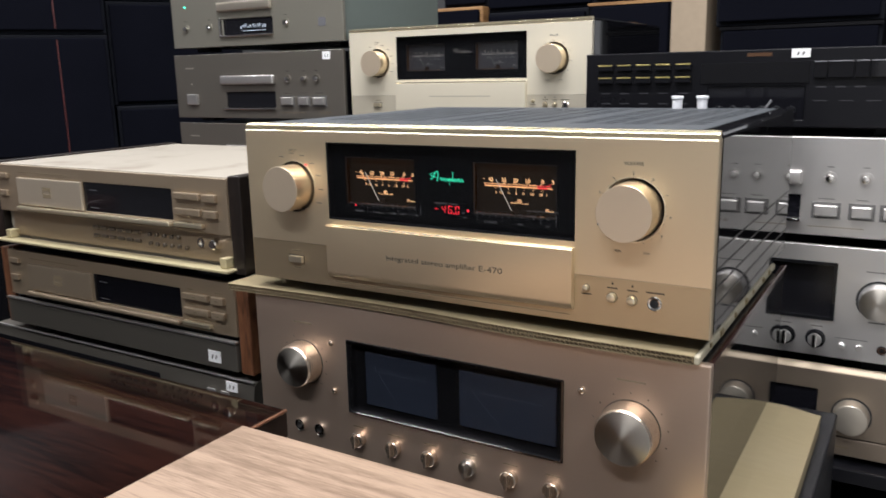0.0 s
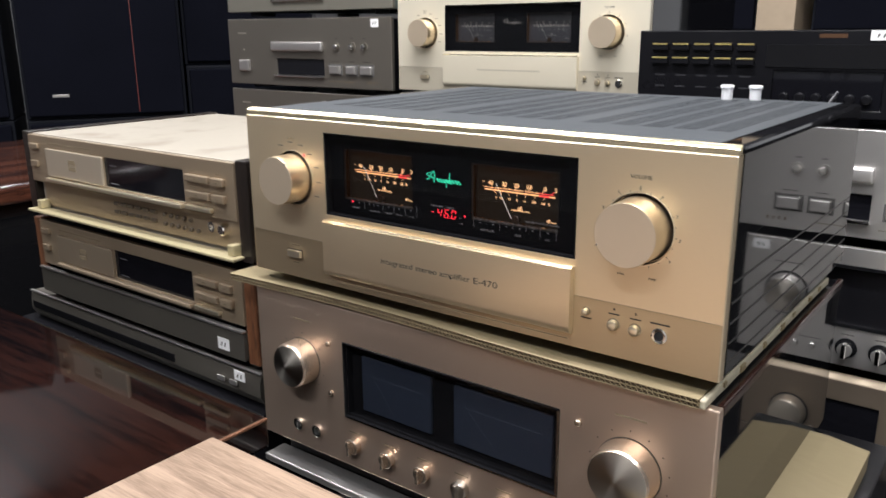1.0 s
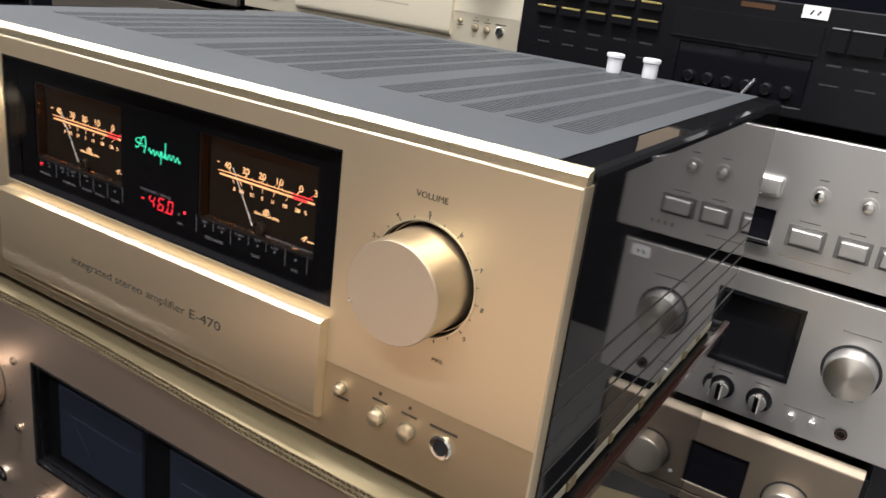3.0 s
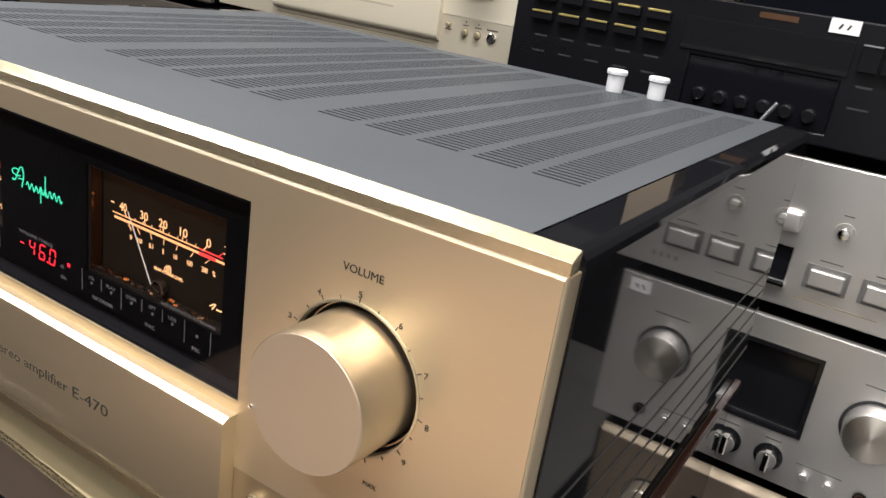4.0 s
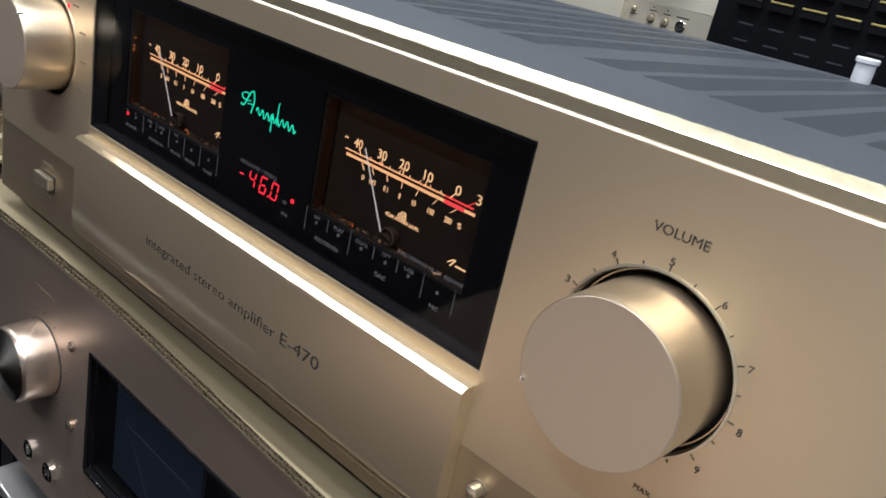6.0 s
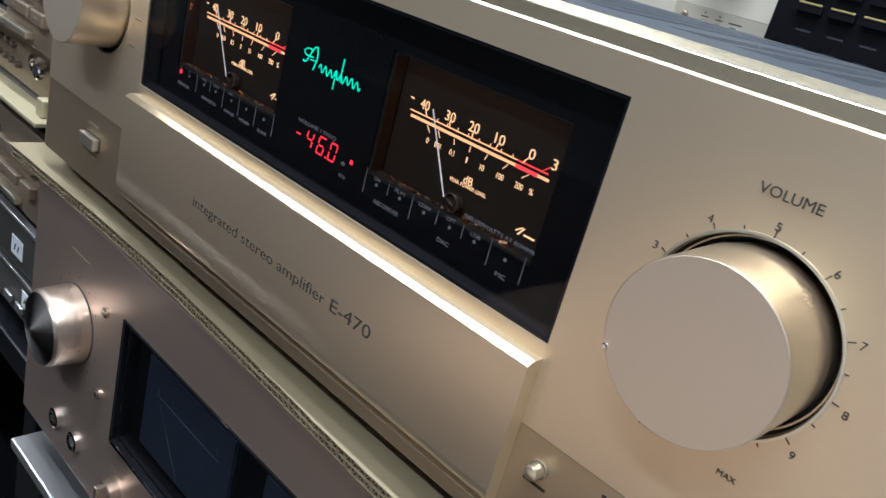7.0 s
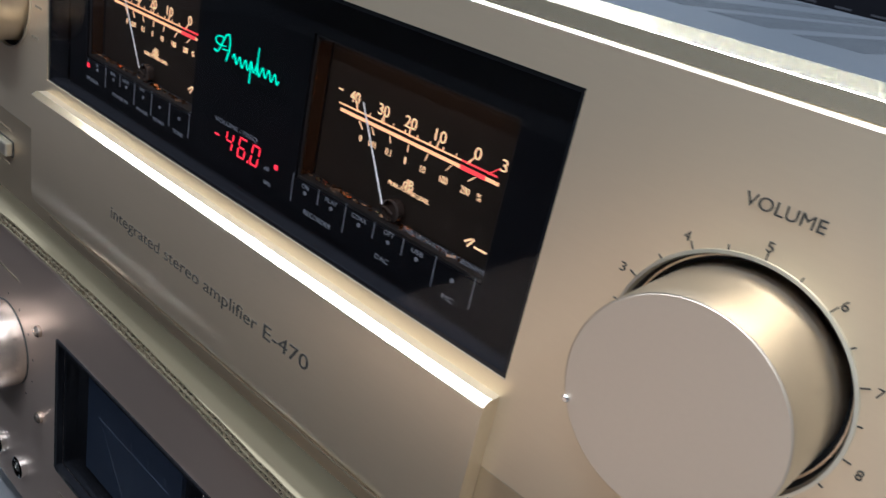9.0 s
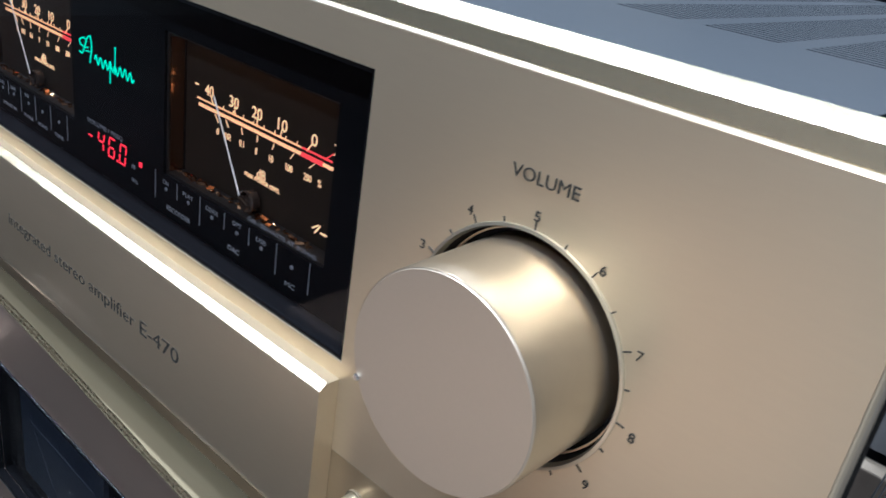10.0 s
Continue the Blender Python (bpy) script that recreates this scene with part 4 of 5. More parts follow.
for v in bm.verts:
    if v.co.x > 0.5:
        v.co.z -= 0.004
        v.co.y += 0.006 * math.sin(v.co.y * 40)
part("flap_sheet", bm, CARD, flap)
part("flap_fold", box(0.5140, 0.5178, -0.10, 0.2980, 0.4300, 0.4530, 0.0008), CARD, flap)
part("flap_fold", box(0.4340, 0.4378, -0.10, 0.2980, 0.4300, 0.4550, 0.0008), CARD_DARK, flap)

under = thing("receiver", 0.24, 0.16, 0.295, "black receiver with a bright silver top edge under the amplifier", "receiver")
part("case", box(0.012, 0.530, 0.020, 0.36, 0.300, 0.4383, 0.002), BLACK_SATIN, under)
part("front_panel", box(0.006, 0.462, -0.0032, 0.0198, 0.302, 0.4190, 0.001), BLACK_GLOSS, under)
part("silver_edge", box(0.004, 0.464, -0.0075, 0.0195, 0.4142, 0.4217, 0.0015), SILVER, under, "bright silver top edge")
k = knob(under, "tuning_knob", 0.105, 0.380, 0.020, -0.003, -0.021, SILVER, SPUN, "silver tuning knob")
for x in (0.15, 0.19, 0.23):
    part("toggle", lathe(x, 0.390, [(0.004, -0.003), (0.004, -0.009), (0.002, -0.015), (0, -0.015)], 16), CHROME, under)
for x in (0.05, 0.43):
    for y in (0.02, 0.30):
        part("foot", box(x - 0.015, x + 0.015, y - 0.015, y + 0.015, 0.295, 0.3005, 0.002), BLACK_MATT, under)


# ---- disc players beside it ----
def disc_player(z0, dark, label):
    """Wide player with tray, smoked display, four keys and wooden cheeks; the bottom flap is open on the pale one."""
    face, key = (CD_FACE_DARK, CD_FACE_DARK) if dark else (CD_FACE, CD_FACE)
    p = thing("disc_player", -0.275, 0.19, z0 - 0.008, label, "disc player", "disc players")
    zt = z0 + 0.108
    part("upper_front", framed(-0.494, -0.062, z0 + 0.045, zt, [(-0.3110, -0.1500, z0 + 0.0560, z0 + 0.0925), (-0.4470, -0.3115, z0 + 0.0560, z0 + 0.0925)], 0.030, 0.036, 0.0008), face, p)
    part("display_window", box(-0.3108, -0.1502, 0.0315, 0.0345, z0 + 0.0562, z0 + 0.0923), SMOKE, p, "smoked display window")
    part("display_print", bar(-0.300, z0 + 0.083, -0.285, z0 + 0.083, 0.0010, 0.0312), GLASS_PRINT, p)
    part("display_print", bar(-0.300, z0 + 0.061, -0.284, z0 + 0.061, 0.0010, 0.0312), GLASS_PRINT, p)
    tray = part("disc_tray", box(-0.4465, -0.3120, 0.0270, 0.0350, z0 + 0.0562, z0 + 0.0923, 0.0012), TRAY_DARK if dark else TRAY_PALE, p, "flat disc tray front")
    part("tray_badge", framed(-0.390, -0.373, z0 + 0.068, z0 + 0.082, [(-0.388, -0.375, z0 + 0.073, z0 + 0.077)], 0.0267, 0.0271), INK_SOFT, tray)
    part("tray_lip", box(-0.4465, -0.150, 0.0225, 0.0300, z0 + 0.0490, z0 + 0.0545, 0.0015), GOLD_EDGE if not dark else face, p)
    for x0, x1, za, zb in ((-0.142, -0.101, 0.082, 0.090), (-0.096, -0.076, 0.081, 0.090), (-0.142, -0.101, 0.064, 0.072), (-0.096, -0.076, 0.063, 0.072)):
        b = part("key", box(x0, x1, 0.0245, 0.0302, z0 + za, z0 + zb, 0.0012), key, p, "oblong key")
        part("key_symbol", bar((x0 + x1) / 2 - 0.003, z0 + (za + zb) / 2, (x0 + x1) / 2 + 0.003, z0 + (za + zb) / 2, 0.0012, 0.0243), INK_SOFT, b)
        part("key_caption", bar(x0 + 0.004, z0 + zb + 0.0035, x0 + 0.014, z0 + zb + 0.0035, 0.0008, 0.0298), INK_SOFT, p)
    part("bright_key", box(-0.144, -0.099, 0.0240, 0.0300, z0 + 0.0505, z0 + 0.0555, 0.0010), GOLD_EDGE, p, "bright bar key")
    part("key", box(-0.487, -0.470, 0.0260, 0.0302, z0 + 0.066, z0 + 0.074, 0.0010), key, p)
    part("key", box(-0.487, -0.466, 0.0260, 0.0302, z0 + 0.090, z0 + 0.097, 0.0010), key, p)
    part("front_caption", bar(-0.444, z0 + 0.099, -0.340, z0 + 0.099, 0.0012, 0.0298), INK_SOFT, p)
    if not dark:
        low = part("lower_front", box(-0.478, -0.066, 0.0370, 0.0410, z0 + 0.0120, z0 + 0.0450), face, p, "recessed lower key field")
        for r in range(2):
            for k in range(6):
                x = -0.300 + 0.0155 * k
                part("pill_key", box(x - 0.0055, x + 0.0055, 0.0335, 0.0372, z0 + 0.0330 - 0.0105 * r, z0 + 0.0375 - 0.0105 * r, 0.0012), PLAYER_KEY, low)
            for k in range(5 + r):
                part("round_key", lathe(-0.200 + 0.0125 * k, z0 + 0.0345 - 0.011 * r, [(0.0026, 0.0372), (0.0026, 0.0340), (0.0018, 0.0332), (0, 0.0331)], 16), PLAYER_KEY, low)
        s = part("headphone_socket", lathe(-0.113, z0 + 0.032, [(0.0058, 0.0372), (0.0058, 0.0345), (0.0036, 0.0345), (0.0034, 0.0368), (0, 0.0368)], 24), CHROME, low)
        part("level_knob", lathe(-0.088, z0 + 0.033, [(0.0060, 0.0372), (0.0058, 0.0285), (0.0046, 0.0275), (0, 0.0275)], 24), CHROME, low)
        flap = part("open_flap", box(-0.494, -0.056, 0.0170, 0.0370, z0 + 0.0045, z0 + 0.0080, 0.0010), CD_FLAP, p, "open drop-down flap")
        part("flap_hinge", box(-0.480, -0.470, 0.0240, 0.0372, z0 + 0.0085, z0 + 0.0200, 0.0010), CD_FLAP, flap)
        part("flap_hinge", box(-0.074, -0.064, 0.0240, 0.0372, z0 + 0.0085, z0 + 0.0200, 0.0010), CD_FLAP, flap)
    else:
        part("seam_strip", box(-0.505, -0.063, 0.0265, 0.0330, z0 + 0.0370, z0 + 0.0400, 0.0008), SILVER, p, "bright dividing strip")
        part("lower_flap", box(-0.505, -0.064, 0.0285, 0.0360, z0 + 0.0030, z0 + 0.0360, 0.0012), TITAN, p, "closed grey lower flap")
    part("case", box(-0.492, -0.064, 0.0362 if dark else 0.0412, 0.340, z0 + 0.002, z0 + 0.1055, 0.0015), BLACK_SATIN if dark else DUSTY, p)
    if not dark:
        part("case_lid", box(-0.494, -0.062, 0.0365, 0.342, z0 + 0.1058, z0 + 0.1090, 0.0010), DUSTY, p, "dusty pale lid")
    for x0, x1 in ((-0.0615, -0.0430), (-0.5130, -0.4945)):
        part("wooden_cheek", box(x0, x1, 0.0320, 0.345, z0 + 0.0010, z0 + 0.1110 - (0.002 if dark else 0), 0.0015), CABINET_WOOD if dark else BLACK_WOOD, p, "brown wooden cheek" if dark else "black wooden cheek")
    for x in (-0.45, -0.11):
        for y in (0.06, 0.31):
            part("foot", box(x - 0.02, x + 0.02, y - 0.02, y + 0.02, z0 - 0.008, z0 + 0.0022, 0.003), BLACK_MATT, p)
    return p


PLAYER_KEY = material("dark_bronze_key", (0.13, 0.105, 0.08), 0.4, 0.5, 0.05, 200, 0.0)
TRAY_PALE = material("pale_tray", (0.52, 0.45, 0.35), 0.36, 0.6, 0.03, 700, 0.03, STREAK)
TRAY_DARK = material("bronze_tray", (0.36, 0.29, 0.21), 0.36, 0.6, 0.03, 700, 0.03, STREAK)
CD_FLAP = material("cream_flap", (0.46, 0.40, 0.24), 0.42, 0.3, 0.04, 300, 0.03)
TITAN = material("dark_titanium_flap", (0.19, 0.175, 0.15), 0.4, 0.7, 0.04, 600, 0.03, STREAK)
BLACK_WOOD = wood("black_stained_wood", (0.020, 0.014, 0.011), (0.008, 0.006, 0.005), 0.35, (3, 1, 0.4), 16.0)
disc_player(0.6080, False, "champagne disc player with an open flap and dusty lid")
disc_player(0.4905, True, "titanium disc player with brown wooden cheeks")


def price_label(x, y, z, w=0.020, h=0.012):
    bm = box(x - w / 2, x + w / 2, y - 0.0006, y, z - h / 2, z + h / 2)
    tag = solo("price_label", bm, PAPER, "small white paper price label stuck on", "label", "price labels")
    for k, dx in enumerate((-0.003, 0.003)):
        part("print_bar", bar(x + dx - 0.001, z - h * 0.2, x + dx + 0.001, z + h * 0.15, 0.0016, y - 0.0009), INK, tag)
    return tag


price_label(-0.0990, 0.0283, 0.5075, 0.020, 0.014)

flat = thing("slim_tuner", -0.30, 0.18, 0.4420, "slim dark silver tuner lying under the disc players", "tuner")
bm = extrude_x([(0.030, 0.4700), (0.030, 0.4550), (0.036, 0.4450), (0.35, 0.4450), (0.35, 0.4825), (0.038, 0.4825), (0.032, 0.4790)], -0.552, -0.043)
part("case", smooth(bm, 30), TITAN, flat)
part("front_strip", box(-0.545, -0.200, 0.0285, 0.0300, 0.4590, 0.4690, 0.0005), BLACK_GLOSS, flat)
part("edge_strip", box(-0.552, -0.043, 0.0300, 0.0340, 0.4826, 0.4846, 0.0005), SILVER, flat, "bright silver edge")
for k in range(2):
    part("tuner_key", box(-0.115 + 0.022 * k, -0.102 + 0.022 * k, 0.0262, 0.0286, 0.4610, 0.4670, 0.0008), SILVER, flat)
for x in (-0.5, -0.1):
    for y in (0.07, 0.31):
        part("foot", box(x - 0.015, x + 0.015, y - 0.015, y + 0.015, 0.442, 0.4452, 0.001), BLACK_MATT, flat)
price_label(-0.0750, 0.0283, 0.4745, 0.018, 0.012)


# ---- the stack to the right and the one behind ----
def titanium_deck(x0, y0, z0, face, label, kind="disc"):
    """Disc deck, 0.442 wide: tray over a small display, round and square keys."""
    key = SILVER if face is not DECK_PALE else SILVER_WARM
    d = thing("disc_deck", x0 + 0.221, y0 + 0.17, z0, label, "disc player", "disc decks")
    w, h, y = 0.442, 0.135, y0
    part("front_panel", framed(x0, x0 + w, z0 + 0.008, z0 + h, [(x0 + 0.142, x0 + 0.274, z0 + 0.029, z0 + 0.060)], y, y + 0.008, 0.0012), face, d)
    part("display_window", box(x0 + 0.1425, x0 + 0.2735, y + 0.003, y + 0.006, z0 + 0.0295, z0 + 0.0595), SMOKE, d, "dark display window")
    part("display_sill", box(x0 + 0.136, x0 + 0.276, y - 0.005, y + 0.001, z0 + 0.0255, z0 + 0.0290, 0.0008), CHROME, d, "bright sill under the display")
    part("disc_tray", smooth(box(x0 + 0.134, x0 + 0.275, y - 0.008, y + 0.001, z0 + 0.074, z0 + 0.092, 0.0035, 4)), key, d, "rounded disc tray front")
    rounds = ((0.307, 0.083), (0.3475, 0.083), (0.377, 0.083))
    if kind == "lit":
        rounds = ((0.305, 0.100), (0.332, 0.100), (0.360, 0.100), (0.388, 0.100), (0.307, 0.046), (0.040, 0.046), (0.106, 0.046))
    for dx, dz in rounds:
        b = part("round_key", lathe(x0 + dx, z0 + dz, [(0.0052, y + 0.001), (0.0052, y - 0.0040), (0.0042, y - 0.0056), (0, y - 0.0062)], 32), CHROME, d, "bright round key")
        part("key_ring", lathe(x0 + dx, z0 + dz, [(0.0088, y + 0.001), (0.0086, y - 0.0012), (0.0068, y - 0.0012), (0.0062, y + 0.001)], 32), face, b)
        part("key_caption", bar(x0 + dx - 0.004, z0 + dz + 0.0145, x0 + dx + 0.004, z0 + dz + 0.0145, 0.0008, y - 0.0002), INK, d)
    if kind != "lit":
        for a, b2 in ((0.288, 0.322), (0.331, 0.361), (0.366, 0.400)):
            part("key_bezel", framed(x0 + a, x0 + b2, z0 + 0.031, z0 + 0.052, [(x0 + a + 0.003, x0 + b2 - 0.003, z0 + 0.034, z0 + 0.049)], y - 0.0012, y + 0.001), KEY_GAP, d)
            part("square_key", box(x0 + a + 0.0032, x0 + b2 - 0.0032, y - 0.0060, y + 0.001, z0 + 0.0342, z0 + 0.0488, 0.0015), key, d, "square key")
            part("key_caption", bar(x0 + a + 0.008, z0 + 0.0565, x0 + b2 - 0.008, z0 + 0.0565, 0.0008, y - 0.0002), INK, d)
        part("square_key", box(x0 + 0.034, x0 + 0.064, y - 0.0060, y + 0.001, z0 + 0.034, z0 + 0.056, 0.0018), key, d, "square power key")
        part("front_caption", bar(x0 + 0.285, z0 + 0.020, x0 + 0.350, z0 + 0.020, 0.0008, y - 0.0002), INK_SOFT, d)
        for k in range(4):
            part("front_caption", bar(x0 + 0.385 + 0.007 * k, z0 + 0.0185, x0 + 0.385 + 0.007 * k, z0 + 0.0225, 0.0022, y - 0.0002), INK_SOFT, d)
        part("power_lamp", lathe(x0 + 0.047, z0 + 0.076, [(0.002, y + 0.001), (0.002, y - 0.001), (0, y - 0.001)], 12), SILVER_WARM, d)
    else:
        bm = bmesh.new()
        for k in range(11):
            x = x0 + 0.190 + 0.0062 * k
            z = z0 + 0.040 + 0.002 * (k % 3)
            add_stroke(bm, x, z, x + (0.0015 if k % 2 else 0), z + 0.0055, 0.0010, y + 0.0026)
            add_stroke(bm, x - 0.001, z0 + 0.036, x + 0.002, z0 + 0.036, 0.0008, y + 0.0026)
        part("display_segments", bm, LED_WHITE, d, "pale lit display segments")
        part("power_lamp", lathe(x0 + 0.040, z0 + 0.088, [(0.002, y + 0.001), (0.002, y - 0.0012), (0, y - 0.0014)], 12), LED_GREEN, d, "small blue-green lamp")
        part("display_sill", box(x0 + 0.136, x0 + 0.141, y - 0.005, y + 0.001, z0 + 0.0255, z0 + 0.0620, 0.0008), CHROME, d)
        part("format_badge", box(x0 + 0.385, x0 + 0.402, y - 0.0006, y + 0.0005, z0 + 0.036, z0 + 0.052), GLASS_PRINT, d)
    part("maker_mark", bar(x0 + 0.030, z0 + 0.108, x0 + 0.056, z0 + 0.108, 0.0030, y - 0.0002), INK_SOFT if face is SILVER else SILVER_WARM, d)
    part("case", box(x0 + 0.006, x0 + w - 0.006, y + 0.0082, y + 0.34, z0 + 0.008, z0 + h - 0.003, 0.002), DECK_CASE if kind == "lit" else BLACK_SATIN, d)
    for dx in (0.05, 0.39):
        for dy in (0.05, 0.30):
            part("foot", box(x0 + dx - 0.018, x0 + dx + 0.018, y + dy - 0.018, y + dy + 0.018, z0, z0 + 0.0082, 0.002), BLACK_MATT, d)
    return d


KEY_GAP = material("key_surround", (0.16, 0.155, 0.15), 0.45, 0.5, 0.05, 200, 0.0)
DECK_PALE = material("pale_titanium_face", (0.32, 0.305, 0.255), 0.40, 0.7, 0.03, 700, 0.03, STREAK, 0.06)
DECK_CASE = material("grey_green_case", (0.17, 0.20, 0.18), 0.45, 0.2, 0.06, 300, 0.05)
titanium_deck(0.180, 0.530, 0.6000, SILVER, "brushed silver disc deck in the stack of silver units")
titanium_deck(-0.776, 0.600, 0.7355, DECK_FACE, "grey titanium disc deck with square keys")
titanium_deck(-0.772, 0.600, 0.8760, DECK_PALE, "pale titanium disc deck with a lit display", "lit")
titanium_deck(-0.776, 0.600, 0.5980, DECK_FACE, "grey titanium disc deck under two others")
price_label(-0.3720, 0.5996, 0.8600, 0.018, 0.014)


def black_tuner():
    x0, x1, y, z0, z1 = 0.158, 0.600, 0.530, 0.7370, 0.8450
    u = thing("black_receiver", 0.379, 0.70, z0, "black receiver with rows of gilt-edged keys on the silver deck", "receiver")
    part("front_panel", framed(x0, x1, z0 + 0.009, z1, [(0.330, 0.4500, 0.7560, 0.7980)], y, y + 0.008, 0.0014), BLACK_SATIN, u)
    part("display_window", box(0.3305, 0.4495, y + 0.002, y + 0.006, 0.7563, 0.7977), SMOKE, u, "dark display window")
    part("upper_window", box(0.3200, 0.4540, y - 0.0012, y + 0.001, 0.8020, 0.8290, 0.0006), BLACK_GLOSS, u)
    for r, z in enumerate((0.8265, 0.8095)):
        for k in range(5):
            x = 0.1775 + 0.0272 * k
            b = part("station_key", box(x, x + 0.0215, y - 0.0055, y + 0.001, z - 0.0055, z + 0.0030, 0.0008), BLACK_SATIN, u)
            part("gilt_edge", box(x + 0.0008, x + 0.0207, y - 0.0062, y - 0.0050, z + 0.0012, z + 0.0030, 0.0003), GILT, b, "thin gilt edge")
    for r, z in enumerate((0.7900, 0.7760)):
        for k in range(5):
            part("key_caption", bar(0.182 + 0.0272 * k, z, 0.195 + 0.0272 * k, z, 0.0016, y - 0.0003), FAINT, u)
    for k, (a, b) in enumerate(((0.459, 0.474), (0.4755, 0.504), (0.5055, 0.521), (0.5225, 0.548), (0.550, 0.580))):
        kk = part("panel_key", box(a, b, y - 0.0045, y + 0.001, 0.8080, 0.8285, 0.0008), BLACK_GLOSS, u)
        part("light_edge", box(a + 0.0005, b - 0.0005, y - 0.0052, y - 0.0040, 0.8275, 0.8288, 0.0003), EDGE_GREY, kk)
    for k in range(3):
        part("panel_caption", bar(0.462 + 0.022 * k, 0.797, 0.474 + 0.022 * k, 0.797, 0.0018, y - 0.0003), FAINT, u)
        part("panel_caption", bar(0.460 + 0.030 * k, 0.780, 0.476 + 0.030 * k, 0.780, 0.0014, y - 0.0003), FAINT, u)
    part("maker_mark", bar(0.378, 0.8385, 0.408, 0.8385, 0.0045, y - 0.0003), BRONZE, u)
    for k in range(6):
        part("round_key", lathe(0.345 + 0.018 * k, 0.7680, [(0.0055, y + 0.002), (0.0055, y - 0.003), (0.004, y - 0.0045), (0, y - 0.0045)], 20), BLACK_SATIN, u)
    part("case", box(x0 + 0.004, x1 - 0.004, y + 0.0082, y + 0.36, z0 + 0.009, z1 - 0.002, 0.002), BLACK_SATIN, u)
    for x in (0.20, 0.55):
        for dy in (0.05, 0.31):
            part("foot", box(x - 0.02, x + 0.02, y + dy - 0.02, y + dy + 0.02, z0 - 0.002, z0 + 0.0092, 0.002), BLACK_MATT, u)
    return u


GILT = material("gilt_edge", (0.80, 0.66, 0.24), 0.3, 0.8, 0.05, 200, 0.0)
EDGE_GREY = material("grey_key_edge", (0.20, 0.20, 0.21), 0.5, 0.3, 0.05, 200, 0.0)
FAINT = material("faint_print", (0.022, 0.022, 0.026), 0.6, 0, 0.05, 200, 0.0)
BRONZE = material("bronze_print", (0.09, 0.045, 0.022), 0.4, 0.4, 0.05, 200, 0.0)
black_tuner()
CABLE_GREY = material("grey_cable", (0.05, 0.05, 0.055), 0.4, 0, 0.05, 200, 0.0)
price_label(0.4425, 0.5296, 0.8390, 0.022, 0.011)


def silver_amplifier():
    x0, x1, y, z0, z1 = 0.169, 0.609, 0.530, 0.4370, 0.5960
    u = thing("silver_amplifier", 0.389, 0.70, z0, "brushed silver amplifier with a dark meter window and large knob", "amplifier")
    part("front_panel", framed(x0, x1, z0 + 0.009, z1, [(0.300, 0.5030, 0.4980, 0.5720)], y, y + 0.008, 0.0014), SILVER, u)
    part("display_frame", framed(0.298, 0.5050, 0.4960, 0.5740, [(0.302, 0.5010, 0.5000, 0.5700)], y - 0.0012, y + 0.004), BLACK_GLOSS, u)
    part("display_well", box(0.300, 0.5030, y + 0.012, y + 0.015, 0.4980, 0.5720), METER_OFF, u)
    part("meter_plate", box(0.312, 0.395, y + 0.0105, y + 0.0122, 0.512, 0.562), BROWN_PLATE, u)
    part("meter_plate", box(0.405, 0.490, y + 0.0105, y + 0.0122, 0.512, 0.562), BROWN_PLATE, u)
    pane = part("window_pane", box(0.3022, 0.5008, y + 0.002, y + 0.0035, 0.5002, 0.5698), PANE, u)
    pane.visible_shadow = False
    knob(u, "volume_knob", 0.5545, 0.5290, 0.0225, y, y - 0.020, SILVER, SPUN, "large spun silver knob", 64, 0.0018, 0.0014)
    part("knob_gap", lathe(0.5545, 0.5290, [(0.0262, y + 0.0005), (0.0262, y - 0.0006), (0.0, y - 0.0006)], 48), BLACK_MATT, u)
    part("knob_caption", bar(0.538, 0.5660, 0.571, 0.5660, 0.0012, y - 0.0002), KEY_GAP, u)
    part("knob_caption", bar(0.545, 0.5000, 0.564, 0.5000, 0.0016, y - 0.0002), KEY_GAP, u)
    for x in (0.330, 0.3885, 0.4480, 0.4850):
        s = part("selector", lathe(x, 0.4700, [(0.0125, y + 0.001), (0.0125, y - 0.001), (0.0095, y - 0.0015), (0.0088, y - 0.008), (0, y - 0.0085)], 36), BLACK_GLOSS, u, "small selector with a silver grip")
        part("selector_grip", box(x - 0.0030, x + 0.0030, y - 0.0165, y - 0.006, 0.4610, 0.4795, 0.0014), CHROME, s)
        part("selector_cap", lathe(x, 0.4700, [(0.0085, y - 0.0080), (0.0083, y - 0.0110), (0, y - 0.0112)], 30), SILVER, s)
        part("selector_caption", bar(x - 0.007, 0.4870, x + 0.007, 0.4870, 0.0009, y - 0.0002), INK, u)
    for x in (0.5170, 0.5370):
        part("push_button", lathe(x, 0.4650, [(0.0040, y + 0.001), (0.0040, y - 0.004), (0.003, y - 0.005), (0, y - 0.005)], 20), SILVER, u)
    part("caption", bar(0.508, 0.4745, 0.546, 0.4745, 0.0009, y - 0.0002), KEY_GAP, u)
    s = part("headphone_socket", lathe(0.5630, 0.4650, [(0.0058, y + 0.001), (0.0058, y - 0.002), (0.0042, y - 0.002), (0.0036, y - 0.0005), (0, y - 0.0005)], 24), BLACK_GLOSS, u)
    part("socket_ring", lathe(0.5630, 0.4650, [(0.0044, y - 0.0020), (0.0044, y - 0.0028), (0.0034, y - 0.0028), (0.0034, y - 0.0020)], 24), BRONZE, s)
    part("case", box(x0 + 0.004, x1 - 0.004, y + 0.0082, y + 0.36, z0 + 0.009, z1 - 0.002, 0.002), BLACK_SATIN, u)
